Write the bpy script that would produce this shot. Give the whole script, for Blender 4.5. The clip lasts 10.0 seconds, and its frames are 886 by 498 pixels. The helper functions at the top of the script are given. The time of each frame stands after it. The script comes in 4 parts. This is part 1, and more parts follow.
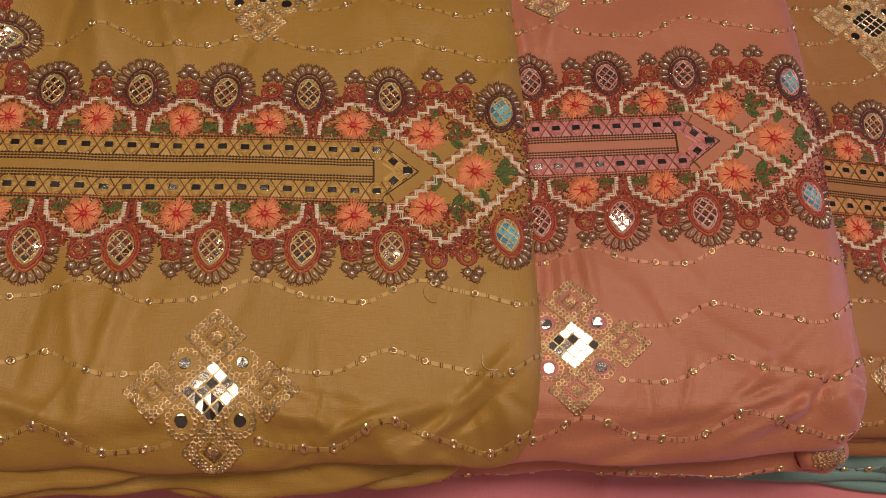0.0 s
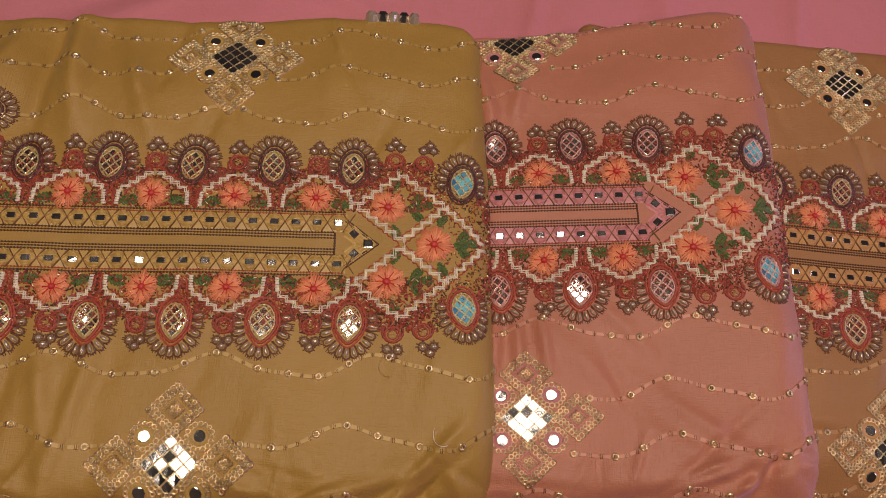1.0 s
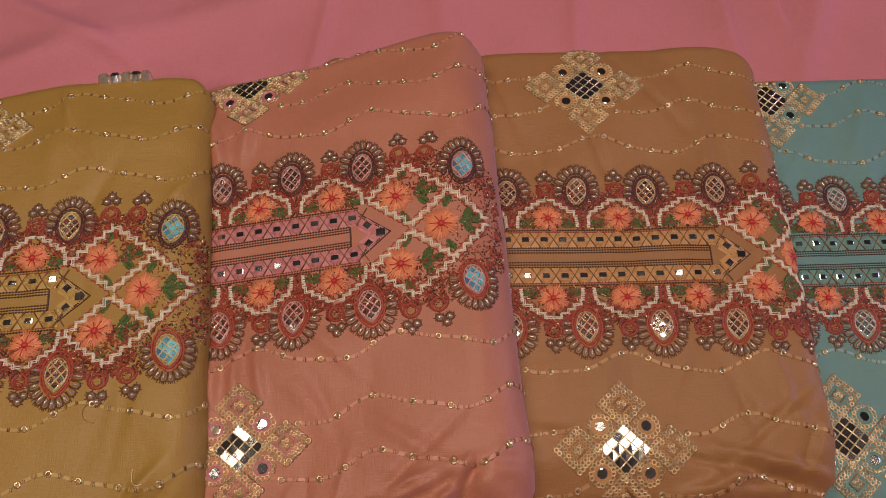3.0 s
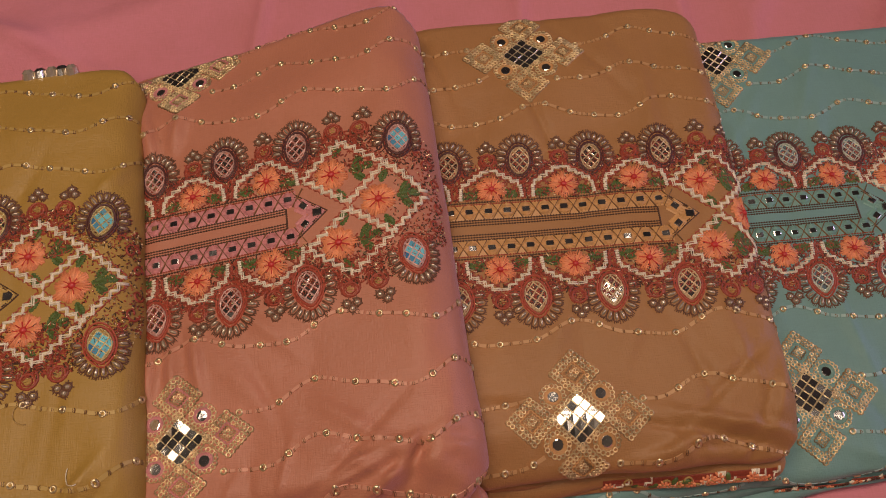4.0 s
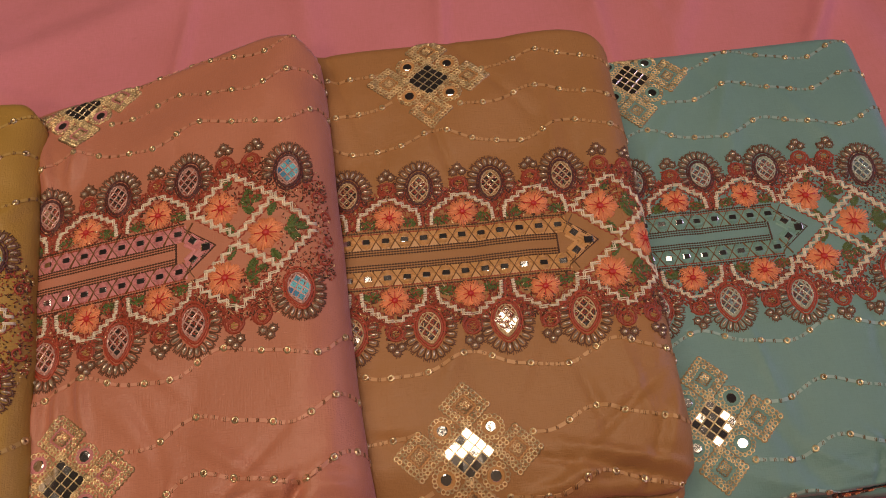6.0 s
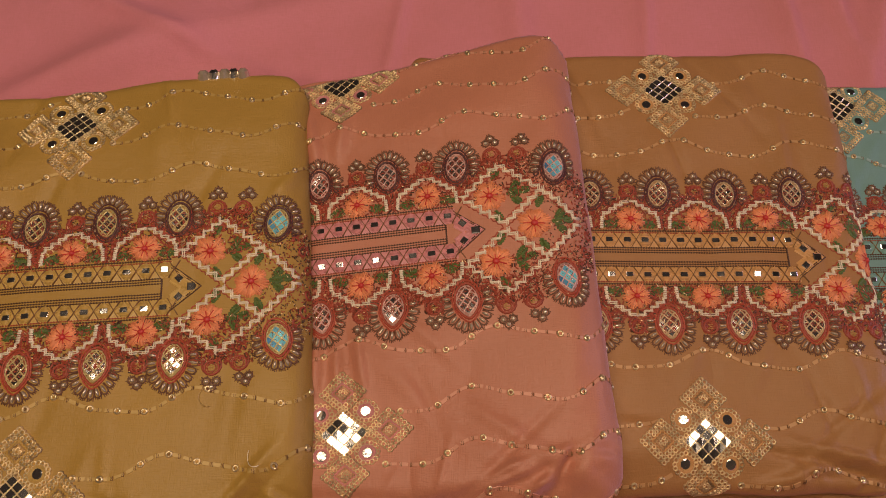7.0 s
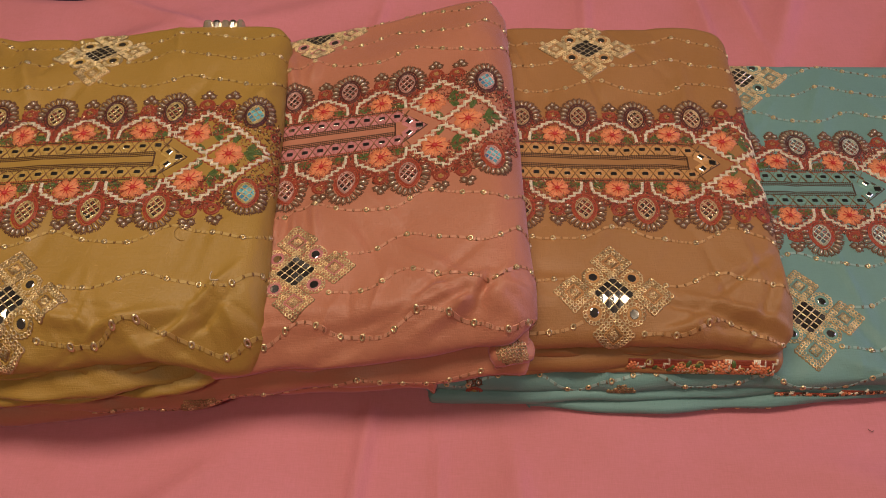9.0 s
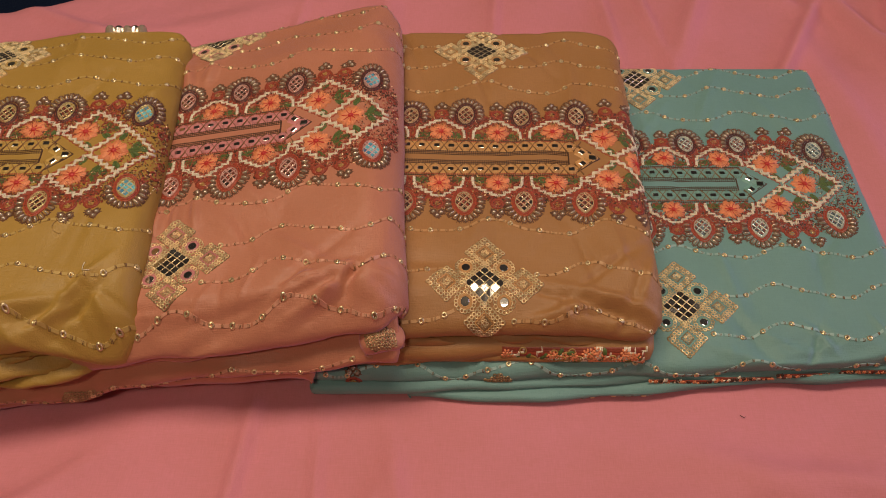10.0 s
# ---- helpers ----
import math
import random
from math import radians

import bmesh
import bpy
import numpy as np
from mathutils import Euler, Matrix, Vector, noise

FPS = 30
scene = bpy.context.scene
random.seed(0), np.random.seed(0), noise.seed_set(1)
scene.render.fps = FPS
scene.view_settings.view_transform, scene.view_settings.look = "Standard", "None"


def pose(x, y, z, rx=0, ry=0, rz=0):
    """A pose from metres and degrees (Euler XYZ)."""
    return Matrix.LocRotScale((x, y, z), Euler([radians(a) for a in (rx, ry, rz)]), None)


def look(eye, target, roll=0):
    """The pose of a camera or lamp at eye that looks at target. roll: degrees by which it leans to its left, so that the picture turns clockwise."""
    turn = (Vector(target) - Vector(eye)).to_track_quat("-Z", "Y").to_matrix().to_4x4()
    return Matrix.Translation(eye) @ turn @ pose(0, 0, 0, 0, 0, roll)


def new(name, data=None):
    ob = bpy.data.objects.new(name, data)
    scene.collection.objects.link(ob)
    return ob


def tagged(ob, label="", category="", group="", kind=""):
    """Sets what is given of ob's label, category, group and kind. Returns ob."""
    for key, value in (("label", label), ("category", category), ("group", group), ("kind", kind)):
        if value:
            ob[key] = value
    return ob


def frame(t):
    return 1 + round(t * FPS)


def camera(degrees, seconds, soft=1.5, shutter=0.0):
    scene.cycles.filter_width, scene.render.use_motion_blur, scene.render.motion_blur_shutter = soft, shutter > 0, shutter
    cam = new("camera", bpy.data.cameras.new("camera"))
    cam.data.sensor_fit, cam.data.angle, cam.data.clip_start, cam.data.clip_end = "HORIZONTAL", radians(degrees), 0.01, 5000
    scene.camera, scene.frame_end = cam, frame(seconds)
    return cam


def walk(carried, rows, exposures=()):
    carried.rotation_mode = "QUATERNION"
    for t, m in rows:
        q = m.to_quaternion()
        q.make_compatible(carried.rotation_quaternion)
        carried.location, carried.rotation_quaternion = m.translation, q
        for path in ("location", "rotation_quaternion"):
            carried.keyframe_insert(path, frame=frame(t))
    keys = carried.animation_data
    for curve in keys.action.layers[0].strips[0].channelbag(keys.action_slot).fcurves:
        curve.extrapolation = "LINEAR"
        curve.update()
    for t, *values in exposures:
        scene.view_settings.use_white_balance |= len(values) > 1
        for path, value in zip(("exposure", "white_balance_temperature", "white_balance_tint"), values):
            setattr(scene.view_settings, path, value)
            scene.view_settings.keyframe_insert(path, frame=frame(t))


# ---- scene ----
cam = camera(58.3, 10.0, soft=1.0)
PATH = [
    (0, (-0.262, -0.203, 0.465), (-0.12, 0.498, -1.403), 14.5),
    (0.5, (-0.262, -0.182, 0.469), (-0.135, 0.514, -1.402), 14.1),
    (1, (-0.233, -0.167, 0.489), (-0.146, 0.517, -1.388), 11.2),
    (1.5, (-0.197, -0.169, 0.497), (-0.143, 0.547, -1.37), 7.6),
    (2, (-0.151, -0.167, 0.507), (-0.139, 0.548, -1.361), 2.1),
    (2.5, (-0.096, -0.164, 0.503), (-0.108, 0.563, -1.36), -1.4),
    (2.7, (-0.075, -0.166, 0.505), (-0.107, 0.58, -1.351), -3.4),
    (4, (-0.026, -0.184, 0.483), (-0.032, 0.592, -1.36), -6.0),
    (4.5, (-0.012, -0.171, 0.492), (-0.016, 0.605, -1.352), -6.7),
    (5, (0.033, -0.163, 0.477), (0.021, 0.618, -1.364), -7.4),
    (5.2, (0.056, -0.162, 0.471), (0.037, 0.621, -1.369), -8.2),
    (6.3, (0.018, -0.175, 0.494), (-0.027, 0.596, -1.351), -9.0),
    (6.5, (-0.019, -0.171, 0.505), (-0.048, 0.575, -1.351), -6.3),
    (7, (-0.103, -0.169, 0.526), (-0.142, 0.548, -1.341), -3.8),
    (7.5, (-0.191, -0.17, 0.504), (-0.217, 0.543, -1.365), 0.8),
    (8, (-0.179, -0.206, 0.479), (-0.248, 0.622, -1.34), -1.3),
    (8.5, (-0.119, -0.301, 0.489), (-0.213, 0.721, -1.227), -5.1),
    (9, (-0.054, -0.373, 0.508), (-0.134, 0.744, -1.149), -3.1),
    (9.5, (-0.029, -0.386, 0.509), (-0.107, 0.776, -1.117), -3.9),
    (10, (0.025, -0.397, 0.501), (-0.043, 0.777, -1.117), -2.9),
]
LIGHT = [(0.0, -0.06, 6750, 13), (0.6, -0.08, 6250, 13), (2.6, -0.12, 6050, 13), (4.0, -0.13, 6650, 13), (5.2, -0.12, 6600, 13),
         (6.5, -0.13, 7200, 13), (8.0, -0.12, 7100, 12), (8.8, 0.09, 6600, 7), (10.0, 0.13, 6800, 4)]
walk(cam, [(t, look(eye, target, roll)) for t, eye, target, roll in PATH], LIGHT)

# ---- world, light ----
world = bpy.data.worlds.new("room_air")
scene.world = world
world.use_nodes = True
world.node_tree.nodes["Background"].inputs[0].default_value = (1.0, 0.8, 0.62, 1)
world.node_tree.nodes["Background"].inputs[1].default_value = 0.006

# a long light panel over the bed, placed by the mirrors' reflections
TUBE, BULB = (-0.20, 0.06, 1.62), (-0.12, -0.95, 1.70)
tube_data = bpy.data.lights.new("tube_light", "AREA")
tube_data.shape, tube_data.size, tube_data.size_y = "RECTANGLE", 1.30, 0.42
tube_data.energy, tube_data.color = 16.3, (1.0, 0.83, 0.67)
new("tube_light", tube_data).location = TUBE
# fill bulb behind the viewer, unseen, added to brighten the near folds
bulb_data = bpy.data.lights.new("fill_bulb", "POINT")
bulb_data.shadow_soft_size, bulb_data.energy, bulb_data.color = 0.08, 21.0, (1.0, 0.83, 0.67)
new("fill_bulb", bulb_data).location = BULB
# unseen cool source added on the right to tint the right-hand rolls
cool_side_data = bpy.data.lights.new("cool_side_light", "AREA")
cool_side_data.shape, cool_side_data.size, cool_side_data.size_y = "RECTANGLE", 0.95, 0.75
cool_side_data.energy, cool_side_data.color = 12.0, (0.66, 0.58, 1.0)
new("cool_side_light", cool_side_data).matrix_world = look((2.0, 0.15, 0.45), (0.0, 0.15, 0.25))


# ---- materials ----
def mat(name, color, rough=0.6, metal=0.0, spec=0.5, sheen=0.0, sheen_col=(1, 1, 1), coat=0.0):
    m = bpy.data.materials.new(name)
    m.use_nodes = True
    b = m.node_tree.nodes["Principled BSDF"]
    b.inputs["Base Color"].default_value = (*color, 1)
    b.inputs["Roughness"].default_value = rough
    b.inputs["Metallic"].default_value = metal
    b.inputs["Specular IOR Level"].default_value = spec
    b.inputs["Sheen Weight"].default_value = sheen
    b.inputs["Sheen Tint"].default_value = (*sheen_col, 1)
    b.inputs["Sheen Roughness"].default_value = 0.4
    b.inputs["Coat Weight"].default_value = coat
    return m, m.node_tree, b


def node(nt, kind, **inputs):
    n = nt.nodes.new(kind)
    for k, v in inputs.items():
        n.inputs[k.replace("_", " ")].default_value = v
    return n


def vary(nt, b, color, amount, fac_socket, hue=(1, 1, 1)):
    """Drive the base colour between a darker and a lighter tone of color."""
    mix = nt.nodes.new("ShaderNodeMix")
    mix.data_type = "RGBA"
    mix.inputs["A"].default_value = (*[c * (1 - amount) for c in color], 1)
    mix.inputs["B"].default_value = (*[min(1, c * (1 + amount) * h) for c, h in zip(color, hue)], 1)
    nt.links.new(fac_socket, mix.inputs["Factor"])
    nt.links.new(mix.outputs["Result"], b.inputs["Base Color"])
    return mix


def fabric(name, color, sheen_col, rough=0.5, spec=0.35, sheen=0.12, weave=1.0, cloudy=0.12, hue=(1, 1, 1), cloud_scale=14.0, dents=0.5):
    m, nt, b = mat(name, color, rough, 0, spec, sheen, sheen_col)
    co = nt.nodes.new("ShaderNodeTexCoord")
    # slubbed weave: two crossed streak noises
    maps = []
    for sx, sy in ((130, 1900), (1900, 130)):
        mp = nt.nodes.new("ShaderNodeMapping")
        mp.inputs["Scale"].default_value = (sx, sy, 900)
        nt.links.new(co.outputs["Object"], mp.inputs["Vector"])
        n = node(nt, "ShaderNodeTexNoise", Scale=1.0, Detail=2.0)
        nt.links.new(mp.outputs["Vector"], n.inputs["Vector"])
        maps.append(n)
    add = nt.nodes.new("ShaderNodeMath")
    add.operation = "ADD"
    nt.links.new(maps[0].outputs["Fac"], add.inputs[0])
    nt.links.new(maps[1].outputs["Fac"], add.inputs[1])
    cloud = node(nt, "ShaderNodeTexNoise", Scale=cloud_scale, Detail=4.0, Roughness=0.6)
    nt.links.new(co.outputs["Object"], cloud.inputs["Vector"])
    half = nt.nodes.new("ShaderNodeMath")
    half.operation = "MULTIPLY_ADD"
    half.inputs[1].default_value = 0.45
    nt.links.new(add.outputs[0], half.inputs[0])
    sub = nt.nodes.new("ShaderNodeMath")
    sub.operation = "MULTIPLY_ADD"
    sub.inputs[1].default_value, sub.inputs[2].default_value = 0.9, -0.42
    nt.links.new(cloud.outputs["Fac"], sub.inputs[0])
    nt.links.new(sub.outputs[0], half.inputs[2])
    vary(nt, b, color, cloudy, half.outputs[0], hue)
    bump = node(nt, "ShaderNodeBump", Strength=0.4 * weave, Distance=0.0006)
    nt.links.new(add.outputs[0], bump.inputs["Height"])
    # soft handling dents
    dent = node(nt, "ShaderNodeTexNoise", Scale=46.0, Detail=5.0)
    nt.links.new(co.outputs["Object"], dent.inputs["Vector"])
    bump2 = node(nt, "ShaderNodeBump", Strength=dents, Distance=0.003)
    nt.links.new(dent.outputs["Fac"], bump2.inputs["Height"])
    nt.links.new(bump.outputs["Normal"], bump2.inputs["Normal"])
    nt.links.new(bump2.outputs["Normal"], b.inputs["Normal"])
    return m


def thread(name, color, rough=0.45, amount=0.3, spec=0.5, metal=0.0, hue=(1, 1, 1)):
    """Embroidery floss: fine streaks and stitch-to-stitch differences."""
    m, nt, b = mat(name, color, rough, metal, spec, 0.08, color)
    co = nt.nodes.new("ShaderNodeTexCoord")
    n = node(nt, "ShaderNodeTexNoise", Scale=900.0, Detail=2.0)
    nt.links.new(co.outputs["Object"], n.inputs["Vector"])
    geo = nt.nodes.new("ShaderNodeNewGeometry")
    mx = nt.nodes.new("ShaderNodeMath")
    mx.operation = "MULTIPLY_ADD"
    mx.inputs[1].default_value = 0.45
    nt.links.new(geo.outputs["Random Per Island"], mx.inputs[0])
    half = nt.nodes.new("ShaderNodeMath")
    half.operation = "MULTIPLY"
    half.inputs[1].default_value = 0.55
    nt.links.new(n.outputs["Fac"], half.inputs[0])
    nt.links.new(half.outputs[0], mx.inputs[2])
    vary(nt, b, color, amount, mx.outputs[0], hue)
    bump = node(nt, "ShaderNodeBump", Strength=0.6, Distance=0.0004)
    nt.links.new(n.outputs["Fac"], bump.inputs["Height"])
    nt.links.new(bump.outputs["Normal"], b.inputs["Normal"])
    return m


def shiny(name, color, rough, metal=1.0, amount=0.2, hue=(1, 1, 1)):
    m, nt, b = mat(name, color, rough, metal)
    geo = nt.nodes.new("ShaderNodeNewGeometry")
    vary(nt, b, color, amount, geo.outputs["Random Per Island"], hue)
    co = nt.nodes.new("ShaderNodeTexCoord")
    n = node(nt, "ShaderNodeTexNoise", Scale=320.0, Detail=1.0)
    nt.links.new(co.outputs["Object"], n.inputs["Vector"])
    bump = node(nt, "ShaderNodeBump", Strength=0.2, Distance=0.0003)
    nt.links.new(n.outputs["Fac"], bump.inputs["Height"])
    nt.links.new(bump.outputs["Normal"], b.inputs["Normal"])
    return m


OLIVE = fabric("olive_silk", (0.40, 0.228, 0.048), (0.75, 0.66, 0.40), 0.48, 0.42)
PINK = fabric("rose_silk", (0.50, 0.188, 0.108), (0.62, 0.42, 0.72), 0.46, 0.45, sheen=0.5, hue=(1, 1.0, 1.05))
TAN = fabric("tan_silk", (0.37, 0.172, 0.063), (0.65, 0.45, 0.36), 0.5, 0.4)
TEAL = fabric("sage_silk", (0.168, 0.302, 0.285), (0.45, 0.62, 0.75), 0.5, 0.4)
SHEET = fabric("pink_cotton", (0.645, 0.222, 0.215), (0.85, 0.5, 0.55), 0.75, 0.2, 0.25, 0.6, 0.13, (1, 1.0, 1.3), 7.0, 0.6)

RUST = thread("rust_thread", (0.33, 0.055, 0.028), amount=0.65)
BROWN = thread("brown_thread", (0.075, 0.030, 0.015), amount=0.4)
EDGE = thread("edging_thread", (0.14, 0.058, 0.030), amount=0.5)
PLUM = thread("plum_thread", (0.085, 0.025, 0.022), amount=0.35)
CREAM = thread("cream_thread", (0.80, 0.67, 0.52), 0.4, 0.32)
PEACH = thread("peach_thread", (0.80, 0.225, 0.105), 0.42, 0.34, hue=(1, 1.25, 1.2))
CORAL = thread("coral_thread", (0.52, 0.035, 0.028), 0.45, 0.3)
GREEN = thread("green_thread", (0.085, 0.125, 0.03), 0.45, 0.4)
GOLD_T = thread("gold_thread", (0.42, 0.25, 0.075), 0.35, 0.3)
GOLD = shiny("gold_ring", (0.74, 0.56, 0.33), 0.28, 0.78, amount=0.4)
BEAD = shiny("smoked_bead", (0.62, 0.49, 0.36), 0.24, 0.6, 0.5)
MIRROR = shiny("mirror_chip", (0.80, 0.77, 0.72), 0.13, 0.985, amount=0.12)
# the coating's blue reflection is put into the base colour, at any angle
AURORA = shiny("iridescent_chip", (0.10, 0.36, 0.92), 0.14, 0.4, 0.55, (1.9, 1.6, 1.1))
PALE = shiny("pale_crystal_chip", (0.42, 0.56, 0.60), 0.12, 0.75, 0.4)
OLD_GOLD = shiny("tarnished_gold", (0.42, 0.27, 0.14), 0.35, 0.6, 0.5)
TICK = thread("tick_thread", (0.20, 0.095, 0.036), 0.5, 0.5)
NET_O = thread("olive_net", (0.56, 0.43, 0.20), 0.3, 0.35, metal=0.35)
NET_P = thread("rose_net", (0.60, 0.35, 0.30), 0.3, 0.35, metal=0.35)
NET_T = thread("tan_net", (0.58, 0.41, 0.24), 0.3, 0.35, metal=0.35)
NET_E = thread("sage_net", (0.50, 0.50, 0.40), 0.3, 0.35, metal=0.35)
ROW_O = thread("olive_floss", (0.50, 0.31, 0.085), 0.36, 0.3)
ROW_P = thread("rose_floss", (0.58, 0.22, 0.22), 0.36, 0.3)
ROW_T = thread("tan_floss", (0.56, 0.29, 0.11), 0.36, 0.3)
ROW_E = thread("sage_floss", (0.18, 0.33, 0.29), 0.36, 0.3)
DASH_O = shiny("olive_ribbon", (0.47, 0.3, 0.09), 0.5, 0.1, 0.3)
DASH_P = shiny("rose_ribbon", (0.58, 0.26, 0.17), 0.5, 0.1, 0.3)
DASH_T = shiny("tan_ribbon", (0.5, 0.27, 0.12), 0.5, 0.1, 0.3)
DASH_E = shiny("sage_ribbon", (0.28, 0.4, 0.385), 0.5, 0.1, 0.45)


# ---- mesh tools: pieces are laid out in (u, v, h) on a cloth, then bent over it ----
class Pieces:
    def __init__(self):
        self.v, self.f = [], []

    def add(self, verts, faces):
        k = len(self.v)
        self.v.extend(verts)
        self.f.extend([tuple(i + k for i in f) for f in faces])
        return self

    def ridge(self, path, w, h, closed=False, bead=0, lift=0.0, depth=0.35):
        """A thread along a path: base, crown, base. bead: humps per point step."""
        n = len(path)
        vs = []
        for i, (x, y) in enumerate(path):
            a, b = path[(i - 1) % n if closed or i else 0], path[(i + 1) % n if closed or i < n - 1 else i]
            dx, dy = b[0] - a[0], b[1] - a[1]
            d = math.hypot(dx, dy) or 1
            nx, ny = -dy / d, dx / d
            k = 1.0 if not bead or i % 2 else 1 - depth
            for s, hh in ((-1, 0), (-0.55, 0.8), (0.55, 0.8), (1, 0)):
                vs.append((x + nx * w / 2 * s * k, y + ny * w / 2 * s * k, lift + h * hh * k))
        fs = []
        for i in range(n if closed else n - 1):
            j = (i + 1) % n
            for c in range(3):
                fs.append((i * 4 + c, i * 4 + c + 1, j * 4 + c + 1, j * 4 + c))
        if not closed:
            fs += [(0, 3, 2, 1), ((n - 1) * 4, (n - 1) * 4 + 1, (n - 1) * 4 + 2, (n - 1) * 4 + 3)]
        return self.add(vs, fs)

    def ribbon(self, path, w, h):
        """A flat strip of ribbon lying along a path."""
        vs, n = [], len(path)
        for i, (x, y) in enumerate(path):
            a, b = path[max(0, i - 1)], path[min(n - 1, i + 1)]
            d = math.hypot(b[0] - a[0], b[1] - a[1]) or 1
            nx, ny = -(b[1] - a[1]) / d, (b[0] - a[0]) / d
            for s, hh in ((-1, 0), (-0.92, h), (0.92, h), (1, 0)):
                vs.append((x + nx * w / 2 * s, y + ny * w / 2 * s, hh))
        fs = [(i * 4 + c, i * 4 + c + 1, i * 4 + 5 + c, i * 4 + 4 + c) for i in range(n - 1) for c in range(3)]
        fs += [(0, 3, 2, 1), (4 * n - 4, 4 * n - 3, 4 * n - 2, 4 * n - 1)]
        return self.add(vs, fs)

    def ring(self, x, y, R, w, h, seg=10, ry=None, lift=0.0, bead=0):
        ry = ry or R
        return self.ridge([(x + R * math.cos(2 * math.pi * i / seg), y + ry * math.sin(2 * math.pi * i / seg))
                           for i in range(seg)], w, h, True, bead, lift)

    def dome(self, x, y, rx, ry, h, ang=0.0, seg=10, lift=0.0, point=0.0, flat=0.55):
        """A low rounded bead, petal or gem; point sharpens one end (+x side)."""
        ca, sa = math.cos(ang), math.sin(ang)
        vs = []
        for k, hh in ((1.0, 0.0), (0.8, 0.72), (flat, 1.0)):
            for i in range(seg):
                t = 2 * math.pi * i / seg
                px, py = rx * k * math.cos(t), ry * k * math.sin(t)
                if point and px > 0:
                    py *= 1 - point * (px / rx) ** 2 / k
                vs.append((x + px * ca - py * sa, y + px * sa + py * ca, lift + h * hh))
        vs.append((x, y, lift + h))
        fs = []
        for r in range(2):
            for i in range(seg):
                j = (i + 1) % seg
                fs.append((r * seg + i, r * seg + j, (r + 1) * seg + j, (r + 1) * seg + i))
        fs += [(2 * seg + i, 2 * seg + (i + 1) % seg, 3 * seg) for i in range(seg)]
        return self.add(vs, fs)

    def chip(self, x, y, a, b, ang, h, tilt=(0, 0), lift=0.0, seg=4, bev=0.72):
        """A small flat mirror with a bevelled edge, slightly tilted."""
        ca, sa = math.cos(ang), math.sin(ang)
        vs = []
        for k, hh in ((1.0, 0.0), (1.0, 0.55), (bev, 1.0)):
            for i in range(seg):
                t = 2 * math.pi * (i + (0.5 if seg == 4 else 0)) / seg
                s = math.sqrt(2) if seg == 4 else 1
                px, py = a * k * s * math.cos(t), b * k * s * math.sin(t)
                vs.append((x + px * ca - py * sa, y + px * sa + py * ca,
                           lift + h * hh + ((px * tilt[0] + py * tilt[1]) if hh else 0)))
        fs = []
        for r in range(2):
            for i in range(seg):
                j = (i + 1) % seg
                fs.append((r * seg + i, r * seg + j, (r + 1) * seg + j, (r + 1) * seg + i))
        fs.append(tuple(2 * seg + i for i in range(seg)))
        return self.add(vs, fs)


def part(name, pieces, material, parent, label="", cloth=None, smooth=True, kind=""):
    """Links pieces as one mesh object under parent, bent over cloth if one is given."""
    vs = np.array(pieces.v, float)
    if cloth is not None:
        vs = cloth.at(vs[:, 0], vs[:, 1], vs[:, 2])
    top = parent
    while top is not None and top.parent is not None:
        top = top.parent
    if top is not None:
        vs = vs - np.array(top.location)
    me = bpy.data.meshes.new(name)
    me.from_pydata(vs.tolist(), [], pieces.f)
    me.materials.append(material)
    me.polygons.foreach_set("use_smooth", [smooth] * len(me.polygons))
    me.update()
    ob = new(name, me)
    if parent is not None:
        ob.parent = parent
    if label or kind:
        tagged(ob, label, kind=kind)
    return ob


def step(x):
    x = np.clip(x, 0, 1)
    return x * x * (3 - 2 * x)


